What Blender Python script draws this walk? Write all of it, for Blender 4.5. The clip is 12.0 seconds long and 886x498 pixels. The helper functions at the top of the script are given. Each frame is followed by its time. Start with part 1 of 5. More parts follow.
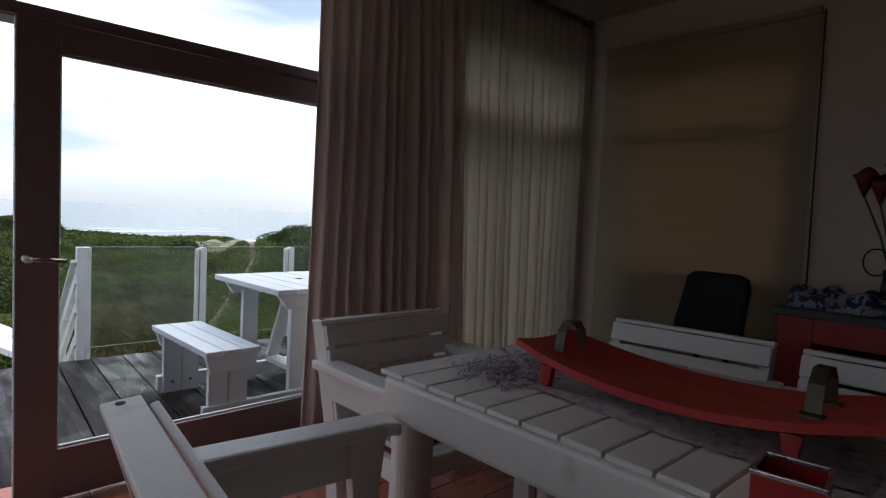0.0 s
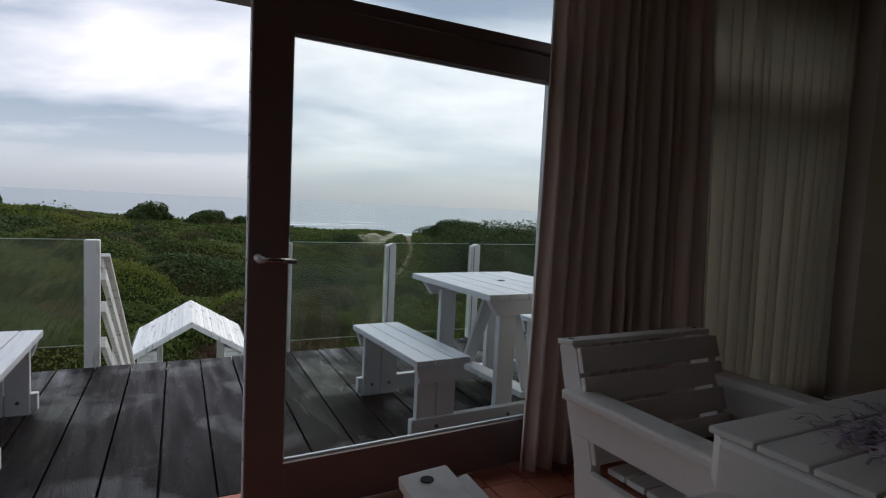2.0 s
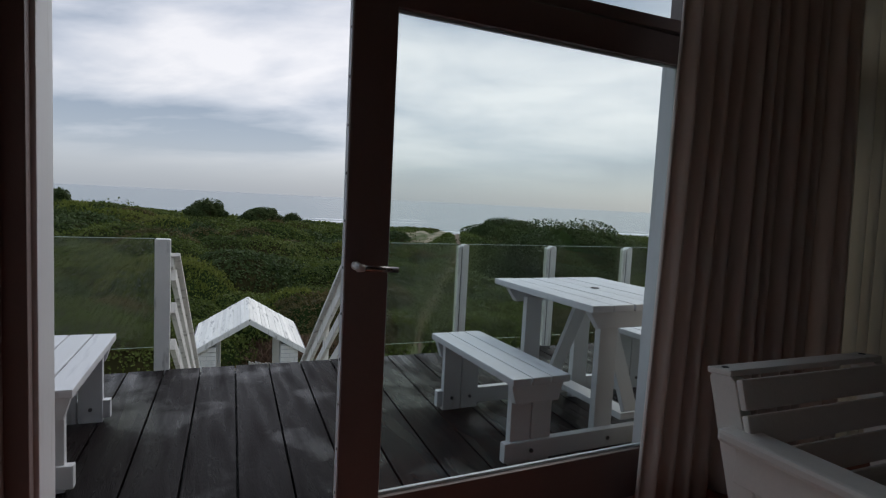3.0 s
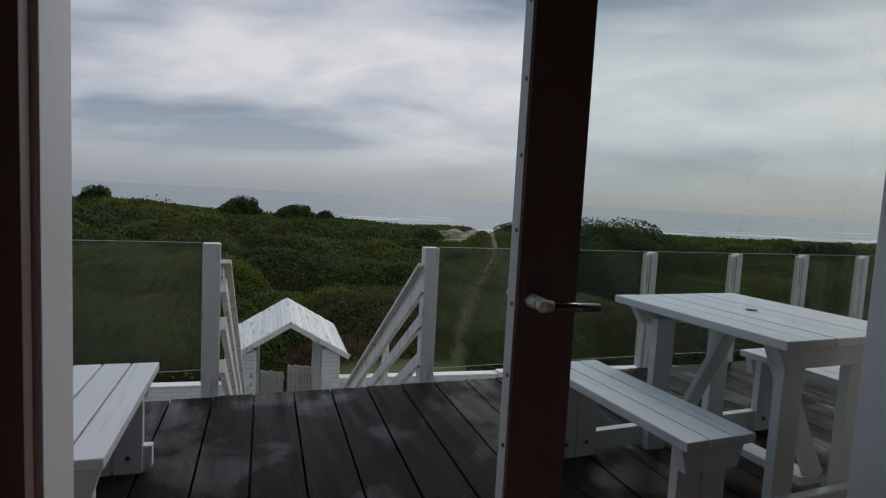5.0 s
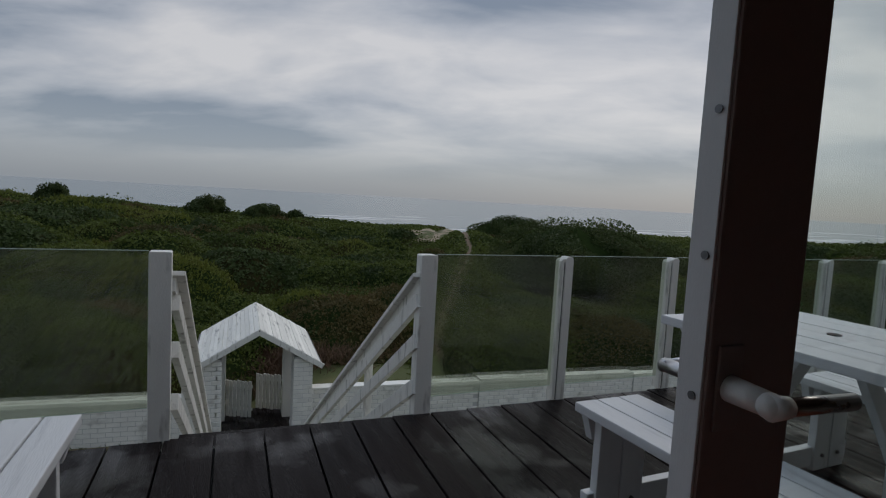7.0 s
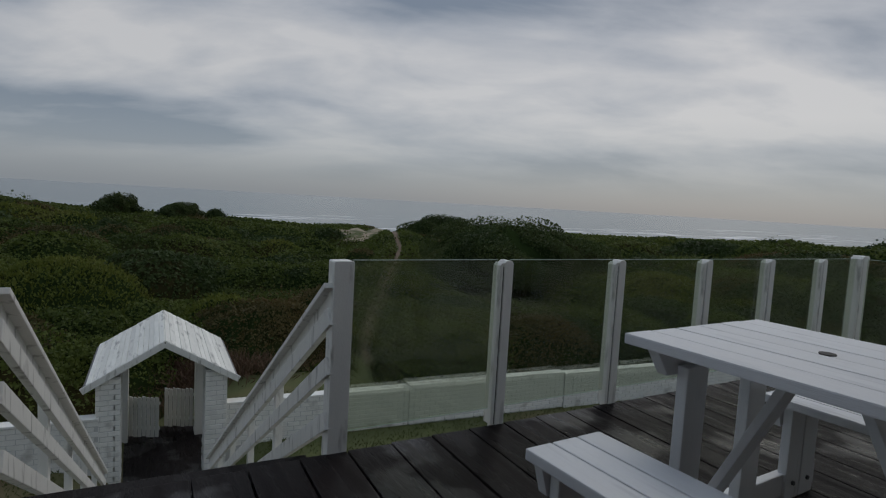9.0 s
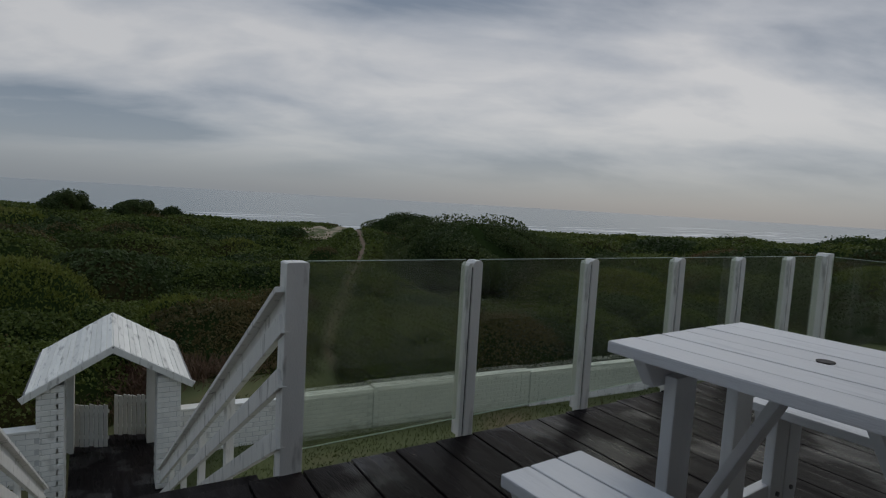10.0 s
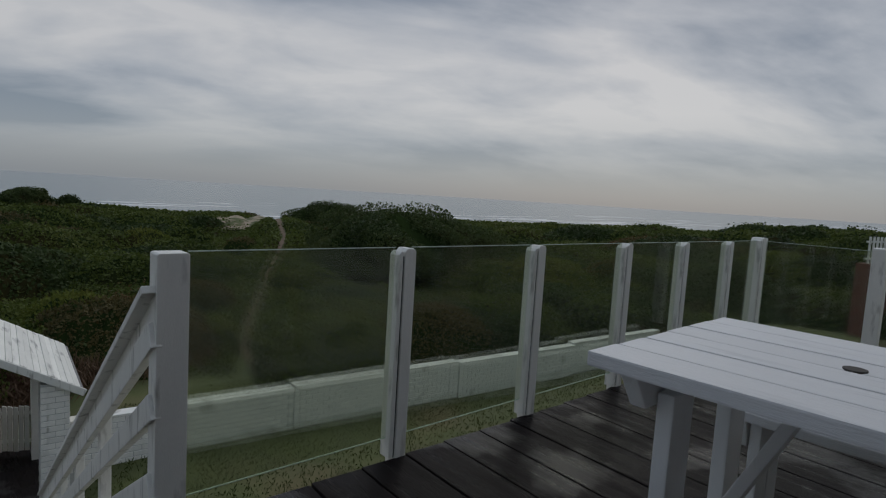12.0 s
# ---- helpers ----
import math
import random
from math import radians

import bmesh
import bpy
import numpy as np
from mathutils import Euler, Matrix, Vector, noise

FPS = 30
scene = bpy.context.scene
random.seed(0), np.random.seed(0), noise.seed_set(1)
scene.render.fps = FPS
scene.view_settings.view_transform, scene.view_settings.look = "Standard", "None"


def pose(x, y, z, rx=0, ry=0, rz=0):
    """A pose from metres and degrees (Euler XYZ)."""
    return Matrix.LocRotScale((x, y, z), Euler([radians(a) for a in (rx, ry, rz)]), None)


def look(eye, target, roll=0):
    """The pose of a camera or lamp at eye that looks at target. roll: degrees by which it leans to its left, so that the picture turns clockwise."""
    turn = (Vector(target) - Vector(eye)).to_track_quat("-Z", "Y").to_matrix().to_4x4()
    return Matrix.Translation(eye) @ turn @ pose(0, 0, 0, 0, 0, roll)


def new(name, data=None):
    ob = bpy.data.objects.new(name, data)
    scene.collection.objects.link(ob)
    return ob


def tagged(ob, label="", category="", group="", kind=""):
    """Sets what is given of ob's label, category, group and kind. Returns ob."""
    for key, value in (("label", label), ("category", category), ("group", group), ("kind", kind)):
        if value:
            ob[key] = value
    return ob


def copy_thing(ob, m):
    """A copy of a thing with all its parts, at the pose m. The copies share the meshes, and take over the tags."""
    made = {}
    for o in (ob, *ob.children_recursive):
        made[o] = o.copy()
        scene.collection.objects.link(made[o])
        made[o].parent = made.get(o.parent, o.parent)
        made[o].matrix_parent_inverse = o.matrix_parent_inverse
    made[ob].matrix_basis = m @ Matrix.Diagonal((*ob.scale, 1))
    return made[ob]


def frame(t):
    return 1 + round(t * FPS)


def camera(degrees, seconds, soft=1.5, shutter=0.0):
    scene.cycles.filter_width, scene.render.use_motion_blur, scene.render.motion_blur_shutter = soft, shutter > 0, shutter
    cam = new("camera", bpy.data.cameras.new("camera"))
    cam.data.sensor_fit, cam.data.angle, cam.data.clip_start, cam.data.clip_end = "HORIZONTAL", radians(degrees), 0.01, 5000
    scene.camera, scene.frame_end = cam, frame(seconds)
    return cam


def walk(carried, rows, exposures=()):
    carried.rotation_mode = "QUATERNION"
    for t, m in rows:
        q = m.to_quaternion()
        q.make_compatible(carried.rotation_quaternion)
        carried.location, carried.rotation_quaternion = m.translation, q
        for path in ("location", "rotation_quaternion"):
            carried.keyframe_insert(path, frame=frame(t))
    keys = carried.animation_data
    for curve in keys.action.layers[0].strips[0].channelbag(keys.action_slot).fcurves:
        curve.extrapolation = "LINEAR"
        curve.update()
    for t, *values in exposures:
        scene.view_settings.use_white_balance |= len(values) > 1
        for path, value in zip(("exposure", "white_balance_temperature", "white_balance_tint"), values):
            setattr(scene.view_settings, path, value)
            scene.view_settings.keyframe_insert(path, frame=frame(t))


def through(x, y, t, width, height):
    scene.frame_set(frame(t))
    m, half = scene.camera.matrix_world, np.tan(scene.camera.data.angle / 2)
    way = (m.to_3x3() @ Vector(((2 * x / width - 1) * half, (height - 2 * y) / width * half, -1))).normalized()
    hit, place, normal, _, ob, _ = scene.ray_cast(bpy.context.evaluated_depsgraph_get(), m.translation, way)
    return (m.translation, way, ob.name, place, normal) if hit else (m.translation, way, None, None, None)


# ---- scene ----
cam = camera(75.8, 12.0, soft=1.15)
PATH = [
    (0, (-0.335, -2.97, 1.305), (1.018, -1.501, 1.195), 2.7),
    (0.5, (-0.35, -2.838, 1.289), (0.937, -1.311, 1.171), 2.7),
    (1, (-0.339, -2.654, 1.284), (0.835, -1.04, 1.154), 2.7),
    (1.5, (-0.353, -2.523, 1.29), (0.715, -0.838, 1.149), 2.9),
    (2, (-0.406, -2.335, 1.288), (0.529, -0.574, 1.136), 2.7),
    (2.5, (-0.463, -2.135, 1.298), (0.406, -0.341, 1.136), 2.7),
    (3, (-0.5, -1.955, 1.285), (0.292, -0.126, 1.118), 2.9),
    (3.5, (-0.52, -1.757, 1.278), (0.223, 0.092, 1.105), 3.0),
    (5.5, (-0.64, -1.001, 1.263), (0.056, 0.865, 1.083), 3.0),
    (6, (-0.65, -0.854, 1.272), (0.052, 1.01, 1.092), 3.0),
    (6.5, (-0.626, -0.708, 1.258), (0.12, 1.14, 1.08), 3.2),
    (7, (-0.56, -0.559, 1.25), (0.231, 1.269, 1.073), 3.2),
    (8.8, (-0.3, -0.13, 1.222), (0.688, 1.601, 1.057), 3.3),
    (9, (-0.296, -0.091, 1.229), (0.714, 1.628, 1.063), 3.3),
    (9.5, (-0.238, -0.022, 1.216), (0.817, 1.668, 1.051), 3.4),
    (10, (-0.181, 0.101, 1.217), (0.934, 1.753, 1.051), 3.4),
    (10.5, (-0.135, 0.217, 1.206), (1.05, 1.821, 1.045), 3.4),
    (11, (-0.056, 0.328, 1.178), (1.189, 1.885, 1.016), 3.5),
    (11.5, (0.043, 0.444, 1.165), (1.326, 1.968, 0.994), 3.4),
    (12, (0.097, 0.514, 1.16), (1.421, 2.002, 0.972), 3.5),
]
walk(cam, [(t, look(eye, target, roll)) for t, eye, target, roll in PATH],
     exposures=[(0, 1.60, 6600, 18), (0.5, 1.42, 6600, 17), (1, 1.16, 6650, 16), (1.5, 0.94, 6650, 15), (2, 0.77, 6700, 14), (2.5, 0.64, 6700, 13),
                (3.5, 0.41, 6700, 12), (5.5, 0.02, 6750, 12), (7, -0.10, 6750, 11), (9, -0.29, 6750, 10), (12, -0.30, 6750, 10)])

# ---------------------------------------------------------------- sky and sun
world = bpy.data.worlds.new("overcast_sky")
scene.world = world
world.use_nodes = True
wn, wl = world.node_tree.nodes, world.node_tree.links
wn.clear()


def wnode(kind, **values):
    n = wn.new(kind)
    for k, v in values.items():
        n.inputs[k].default_value = v
    return n


sky = wn.new("ShaderNodeTexSky")
sky.sky_type = "NISHITA"
sky.sun_disc = False
sky.sun_elevation, sky.sun_rotation = radians(38), radians(60)
coords = wn.new("ShaderNodeTexCoord")
split = wn.new("ShaderNodeSeparateXYZ")
wl.new(coords.outputs["Generated"], split.inputs[0])


def wmath(op, a, b):
    n = wn.new("ShaderNodeMath")
    n.operation = op
    for i, v in enumerate((a, b)):
        if isinstance(v, (int, float)):
            n.inputs[i].default_value = v
        else:
            wl.new(v, n.inputs[i])
    return n.outputs[0]


up = wmath("ADD", wmath("MAXIMUM", split.outputs["Z"], 0.0), 0.24)
flat = wn.new("ShaderNodeCombineXYZ")
wl.new(wmath("DIVIDE", split.outputs["X"], up), flat.inputs["X"])
wl.new(wmath("DIVIDE", split.outputs["Y"], up), flat.inputs["Y"])
drift = wn.new("ShaderNodeMapping")
drift.vector_type = "TEXTURE"
drift.inputs["Rotation"].default_value = (0, 0, radians(-27))
drift.inputs["Scale"].default_value = (1.55, 1.0, 1.0)
drift.inputs["Location"].default_value = (3.1, 0.4, 0.0)
wl.new(flat.outputs[0], drift.inputs["Vector"])
cloud = wnode("ShaderNodeTexNoise", Scale=1.05, Detail=7.0, Roughness=0.5, Distortion=0.35)
streak = wnode("ShaderNodeTexNoise", Scale=3.2, Detail=6.0, Roughness=0.55, Distortion=0.4)
for n in (cloud, streak):
    wl.new(drift.outputs[0], n.inputs["Vector"])
both = wmath("ADD", wmath("MULTIPLY", cloud.outputs["Fac"], 0.8), wmath("MULTIPLY", streak.outputs["Fac"], 0.2))
sunward = wmath("ADD", wmath("MULTIPLY", split.outputs["X"], 0.8), wmath("MULTIPLY", split.outputs["Y"], 0.6))
both = wmath("ADD", both, wmath("MULTIPLY", wmath("SUBTRACT", sunward, 0.80), 0.08))
tones = wn.new("ShaderNodeValToRGB")
wl.new(both, tones.inputs[0])
ramp = tones.color_ramp
ramp.elements[0].position, ramp.elements[0].color = 0.40, (0.155, 0.197, 0.262, 1)
ramp.elements[1].position, ramp.elements[1].color = 0.61, (0.53, 0.54, 0.565, 1)
mid = ramp.elements.new(0.5)
mid.color = (0.345, 0.376, 0.430, 1)
# even mist towards the horizon
mist = wn.new("ShaderNodeMapRange")
mist.inputs["From Min"].default_value, mist.inputs["From Max"].default_value = 0.0, 0.15
mist.inputs["To Min"].default_value, mist.inputs["To Max"].default_value = 1.0, 0.0
wl.new(split.outputs["Z"], mist.inputs["Value"])
veil = wn.new("ShaderNodeMix")
veil.data_type = "RGBA"
wl.new(mist.outputs[0], veil.inputs["Factor"])
wl.new(tones.outputs[0], veil.inputs["A"])
veil.inputs["B"].default_value = (0.268, 0.310, 0.368, 1)
back_sky = wnode("ShaderNodeBackground", Strength=0.012)
back_cloud = wnode("ShaderNodeBackground", Strength=1.1)
wl.new(sky.outputs[0], back_sky.inputs[0])
bank = wn.new("ShaderNodeMapRange")
bank.inputs["From Min"].default_value, bank.inputs["From Max"].default_value = 0.004, 0.075
bank.inputs["To Min"].default_value, bank.inputs["To Max"].default_value = 1.0, 0.0
wl.new(split.outputs["Z"], bank.inputs["Value"])
fog = wn.new("ShaderNodeMix")
fog.data_type = "RGBA"
wl.new(bank.outputs[0], fog.inputs["Factor"])
wl.new(veil.outputs["Result"], fog.inputs["A"])
fog.inputs["B"].default_value = (0.215, 0.25, 0.295, 1)
wl.new(fog.outputs["Result"], back_cloud.inputs[0])
# an overcast sky is brightest overhead
zenith = wn.new("ShaderNodeMapRange")
zenith.interpolation_type = "SMOOTHSTEP"
zenith.inputs["From Min"].default_value, zenith.inputs["From Max"].default_value = 0.32, 1.0
zenith.inputs["To Min"].default_value, zenith.inputs["To Max"].default_value = 1.08, 2.3
wl.new(split.outputs["Z"], zenith.inputs["Value"])
wl.new(zenith.outputs[0], back_cloud.inputs["Strength"])
add = wn.new("ShaderNodeAddShader")
wl.new(back_sky.outputs[0], add.inputs[0])
wl.new(back_cloud.outputs[0], add.inputs[1])
out = wn.new("ShaderNodeOutputWorld")
wl.new(add.outputs[0], out.inputs[0])

sun_data = bpy.data.lights.new("sun", "SUN")
sun_data.energy, sun_data.angle, sun_data.color = 0.5, radians(25), (1, 0.96, 0.9)
sun = new("sun", sun_data)
sun.matrix_world = look((0, 0, 20), (-8, -6, 10))


# ---------------------------------------------------------------- materials
def mat(name, base, rough=0.6, vary=0.12, scale=6.0, grain=60.0, bump=0.15, metal=0.0, stretch=(1, 1, 1), stain=None,
        island=0.0, spread=0.0, translucent=0.0, coat=0.0, rough_vary=0.1, gloss=0.5, wet=None):
    """A surface with variation at two scales, fine relief, and if wanted stains, tint by piece and light shining through."""
    m = bpy.data.materials.new(name)
    m.use_nodes = True
    n, l = m.node_tree.nodes, m.node_tree.links
    b = n["Principled BSDF"]
    b.inputs["Roughness"].default_value, b.inputs["Metallic"].default_value = rough, metal
    b.inputs["Coat Weight"].default_value = coat
    b.inputs["Specular IOR Level"].default_value = gloss
    tc = n.new("ShaderNodeTexCoord")
    mp = n.new("ShaderNodeMapping")
    mp.inputs["Scale"].default_value = stretch
    if spread:
        at = n.new("ShaderNodeNewGeometry")
        l.new(at.outputs["Position"], mp.inputs[0])
    else:
        l.new(tc.outputs["Object"], mp.inputs[0])
    big = n.new("ShaderNodeTexNoise")
    big.inputs["Scale"].default_value, big.inputs["Detail"].default_value = scale, 5
    fine = n.new("ShaderNodeTexNoise")
    fine.inputs["Scale"].default_value, fine.inputs["Detail"].default_value = grain, 4
    l.new(mp.outputs[0], big.inputs[0])
    l.new(mp.outputs[0], fine.inputs[0])

    def math_node(op, a, c):
        q = n.new("ShaderNodeMath")
        q.operation = op
        for i, v in enumerate((a, c)):
            if isinstance(v, (int, float)):
                q.inputs[i].default_value = v
            else:
                l.new(v, q.inputs[i])
        return q.outputs[0]

    s = math_node("ADD", math_node("MULTIPLY", big.outputs[0], 1.0), math_node("MULTIPLY", fine.outputs[0], 0.6))
    value = math_node("ADD", math_node("MULTIPLY", math_node("SUBTRACT", s, 0.8), vary * 2.5), 1.0)
    if spread:
        oi = n.new("ShaderNodeObjectInfo")
        value = math_node("MULTIPLY", value, math_node("ADD", math_node("MULTIPLY", oi.outputs["Random"], spread * 2), 1 - spread))
    if island:
        ge = n.new("ShaderNodeNewGeometry")
        value = math_node("MULTIPLY", value, math_node("ADD", math_node("MULTIPLY", ge.outputs["Random Per Island"], island * 2), 1 - island))
    hsv = n.new("ShaderNodeHueSaturation")
    hsv.inputs["Color"].default_value = (*base, 1)
    l.new(value, hsv.inputs["Value"])
    colour = hsv.outputs[0]
    if stain:
        st_col, lo, hi, st_scale = stain
        sp = n.new("ShaderNodeTexNoise")
        sp.inputs["Scale"].default_value, sp.inputs["Detail"].default_value = st_scale, 6
        l.new(mp.outputs[0], sp.inputs[0])
        mr = n.new("ShaderNodeMapRange")
        mr.inputs["From Min"].default_value, mr.inputs["From Max"].default_value = lo, hi
        l.new(sp.outputs[0], mr.inputs[0])
        mx = n.new("ShaderNodeMix")
        mx.data_type = "RGBA"
        l.new(mr.outputs[0], mx.inputs["Factor"])
        l.new(colour, mx.inputs["A"])
        mx.inputs["B"].default_value = (*st_col, 1)
        colour = mx.outputs["Result"]
    l.new(colour, b.inputs["Base Color"])
    l.new(math_node("ADD", math_node("MULTIPLY", math_node("SUBTRACT", big.outputs[0], 0.5), rough_vary * 3), rough), b.inputs["Roughness"])
    bp = n.new("ShaderNodeBump")
    bp.inputs["Strength"].default_value, bp.inputs["Distance"].default_value = bump, 0.01
    l.new(s, bp.inputs["Height"])
    l.new(bp.outputs[0], b.inputs["Normal"])
    if wet:
        wt = n.new("ShaderNodeTexNoise")
        wt.inputs["Scale"].default_value, wt.inputs["Detail"].default_value = wet, 4
        ps = n.new("ShaderNodeNewGeometry")
        l.new(ps.outputs["Position"], wt.inputs[0])
        wr = n.new("ShaderNodeMapRange")
        wr.inputs["From Min"].default_value, wr.inputs["From Max"].default_value = 0.53, 0.60
        wr.inputs["To Min"].default_value, wr.inputs["To Max"].default_value = gloss * 0.3, gloss * 2.0
        l.new(wt.outputs[0], wr.inputs[0])
        l.new(wr.outputs[0], b.inputs["Specular IOR Level"])
    if translucent:
        tr = n.new("ShaderNodeBsdfTranslucent")
        l.new(colour, tr.inputs[0])
        ms = n.new("ShaderNodeMixShader")
        ms.inputs[0].default_value = translucent
        l.new(b.outputs[0], ms.inputs[1])
        l.new(tr.outputs[0], ms.inputs[2])
        l.new(ms.outputs[0], n["Material Output"].inputs[0])
    return m


def glass_mat(name, tint, haze=0.0, haze_col=(0.6, 0.65, 0.6), gloss=0.08):
    """Pane glass: clear, a little mirror-like, with a film of salt where haze is set."""
    m = bpy.data.materials.new(name)
    m.use_nodes = True
    n, l = m.node_tree.nodes, m.node_tree.links
    n.remove(n["Principled BSDF"])
    clear = n.new("ShaderNodeBsdfTransparent")
    clear.inputs[0].default_value = (*tint, 1)
    shine = n.new("ShaderNodeBsdfGlossy")
    shine.inputs["Roughness"].default_value = 0.01
    lw = n.new("ShaderNodeLayerWeight")
    pw = n.new("ShaderNodeMath")
    pw.operation = "POWER"
    l.new(lw.outputs["Facing"], pw.inputs[0])
    pw.inputs[1].default_value = 4.0
    ml = n.new("ShaderNodeMath")
    ml.operation = "MULTIPLY_ADD"
    l.new(pw.outputs[0], ml.inputs[0])
    ml.inputs[1].default_value, ml.inputs[2].default_value = 0.7, gloss * 0.4
    a = n.new("ShaderNodeMixShader")
    l.new(ml.outputs[0], a.inputs[0])
    l.new(clear.outputs[0], a.inputs[1])
    l.new(shine.outputs[0], a.inputs[2])
    last = a.outputs[0]
    if haze:
        tc = n.new("ShaderNodeTexCoord")
        mp = n.new("ShaderNodeMapping")
        mp.inputs["Scale"].default_value = (1.6, 1.6, 0.9)
        ns = n.new("ShaderNodeTexNoise")
        ns.inputs["Scale"].default_value, ns.inputs["Detail"].default_value = 2.2, 5
        l.new(tc.outputs["Object"], mp.inputs[0])
        l.new(mp.outputs[0], ns.inputs[0])
        mr = n.new("ShaderNodeMapRange")
        mr.inputs["From Min"].default_value, mr.inputs["From Max"].default_value = 0.35, 0.75
        mr.inputs["To Min"].default_value, mr.inputs["To Max"].default_value = haze * 0.3, haze
        l.new(ns.outputs[0], mr.inputs[0])
        blur = n.new("ShaderNodeBsdfRefraction")
        blur.inputs["Color"].default_value = (*tint, 1)
        blur.inputs["Roughness"].default_value, blur.inputs["IOR"].default_value = 0.16, 1.02
        film = n.new("ShaderNodeBsdfDiffuse")
        film.inputs[0].default_value = (*haze_col, 1)
        f2 = n.new("ShaderNodeMixShader")
        f2.inputs[0].default_value = 0.11
        l.new(blur.outputs[0], f2.inputs[1])
        l.new(film.outputs[0], f2.inputs[2])
        b2 = n.new("ShaderNodeMixShader")
        l.new(mr.outputs[0], b2.inputs[0])
        l.new(last, b2.inputs[1])
        l.new(f2.outputs[0], b2.inputs[2])
        last = b2.outputs[0]
    l.new(last, n["Material Output"].inputs[0])
    return m


def leaf_mat(name, low, high, dry, patch=0.12, through=0.3):
    """Leaves: tint by leaf and by patch of shrub, some light shining through."""
    m = bpy.data.materials.new(name)
    m.use_nodes = True
    n, l = m.node_tree.nodes, m.node_tree.links
    b = n["Principled BSDF"]
    b.inputs["Roughness"].default_value = 0.6
    b.inputs["Specular IOR Level"].default_value = 0.12
    ge = n.new("ShaderNodeNewGeometry")
    ns = n.new("ShaderNodeTexNoise")
    ns.inputs["Scale"].default_value, ns.inputs["Detail"].default_value = patch, 3
    l.new(ge.outputs["Position"], ns.inputs[0])
    ad = n.new("ShaderNodeMath")
    ad.operation = "MULTIPLY_ADD"
    l.new(ge.outputs["Random Per Island"], ad.inputs[0])
    ad.inputs[1].default_value = 0.16
    l.new(ns.outputs[0], ad.inputs[2])
    rp = n.new("ShaderNodeValToRGB")
    l.new(ad.outputs[0], rp.inputs[0])
    e = rp.color_ramp.elements
    e[0].position, e[0].color = 0.38, (*low, 1)
    e[1].position, e[1].color = 0.88, (*dry, 1)
    k = rp.color_ramp.elements.new(0.62)
    k.color = (*high, 1)
    l.new(rp.outputs[0], b.inputs["Base Color"])
    tr = n.new("ShaderNodeBsdfTranslucent")
    l.new(rp.outputs[0], tr.inputs[0])
    ms = n.new("ShaderNodeMixShader")
    ms.inputs[0].default_value = through
    l.new(b.outputs[0], ms.inputs[1])
    l.new(tr.outputs[0], ms.inputs[2])
    l.new(ms.outputs[0], n["Material Output"].inputs[0])
    return m


WHITE_WOOD = mat("white_painted_wood", (0.68, 0.69, 0.70), 0.45, 0.05, 4, 90, 0.12, stretch=(6, 6, 1), stain=((0.5, 0.5, 0.48), 0.62, 0.8, 3))
WHITE_DECK = mat("white_washed_wet_wood", (0.66, 0.67, 0.685), 0.42, 0.07, 2.5, 30, 0.3, stretch=(9, 1.0, 9), spread=0.05, stain=((0.46, 0.47, 0.49), 0.55, 0.78, 2.5))
WHITE_OLD = mat("weathered_white_paint", (0.79, 0.775, 0.725), 0.6, 0.09, 3, 70, 0.25, stretch=(4, 4, 1), stain=((0.34, 0.32, 0.28), 0.57, 0.74, 4))
CREAM_WOOD = mat("off_white_painted_wood", (0.75, 0.70, 0.645), 0.42, 0.06, 4, 80, 0.12, stain=((0.42, 0.38, 0.33), 0.64, 0.8, 5))
DARK_EDGE = mat("dark_gap", (0.05, 0.045, 0.04), 0.8, 0.1)
DECK = mat("wet_dark_deck_boards", (0.0135, 0.0105, 0.0105), 0.33, 0.25, 2.2, 40, 0.6, stretch=(6, 0.7, 1), spread=0.25, rough_vary=0.42,
           stain=((0.019, 0.0155, 0.0155), 0.52, 0.66, 9), gloss=0.13, wet=1.7)
BROWN = mat("brown_painted_door_frame", (0.215, 0.16, 0.15), 0.45, 0.08, 3, 60, 0.1)
STEEL = mat("brushed_steel", (0.6, 0.6, 0.6), 0.28, 0.05, 10, 200, 0.05, metal=1.0)
DARK_STEEL = mat("worn_dark_bronze_steel", (0.30, 0.28, 0.27), 0.3, 0.08, 10, 200, 0.05, metal=1.0)
SCREW = mat("dull_screw_metal", (0.16, 0.16, 0.165), 0.4, 0.1, 30, 200, 0.1, metal=1.0)
WHITE_PLASTIC = mat("white_plastic", (0.75, 0.74, 0.72), 0.35, 0.03)
BRICK_WHITE = mat("white_painted_brick", (0.83, 0.81, 0.75), 0.8, 0.10, 3, 50, 0.5, spread=0.06, stain=((0.40, 0.37, 0.32), 0.6, 0.76, 2.5))
MORTAR = mat("painted_mortar", (0.58, 0.57, 0.54), 0.9, 0.12, 8, 60, 0.4)
# grey below the roof boards: shade in their gaps put into the colour
ROOF_GAP_SHADE = mat("grey_roof_gap_shade", (0.22, 0.21, 0.20), 0.9, 0.12, 8, 60, 0.3)
ROOF_WHITE = mat("weathered_white_roof_boards", (0.86, 0.84, 0.77), 0.6, 0.12, 2, 40, 0.35, stretch=(6, 1.0, 6), spread=0.09, stain=((0.40, 0.38, 0.35), 0.57, 0.72, 1.6))
PLASTER = mat("cream_wall_plaster", (0.60, 0.51, 0.43), 0.85, 0.06, 1.5, 50, 0.2)
PLASTER_OUT = mat("white_outside_plaster", (0.72, 0.72, 0.70), 0.85, 0.06, 1.5, 50, 0.2)
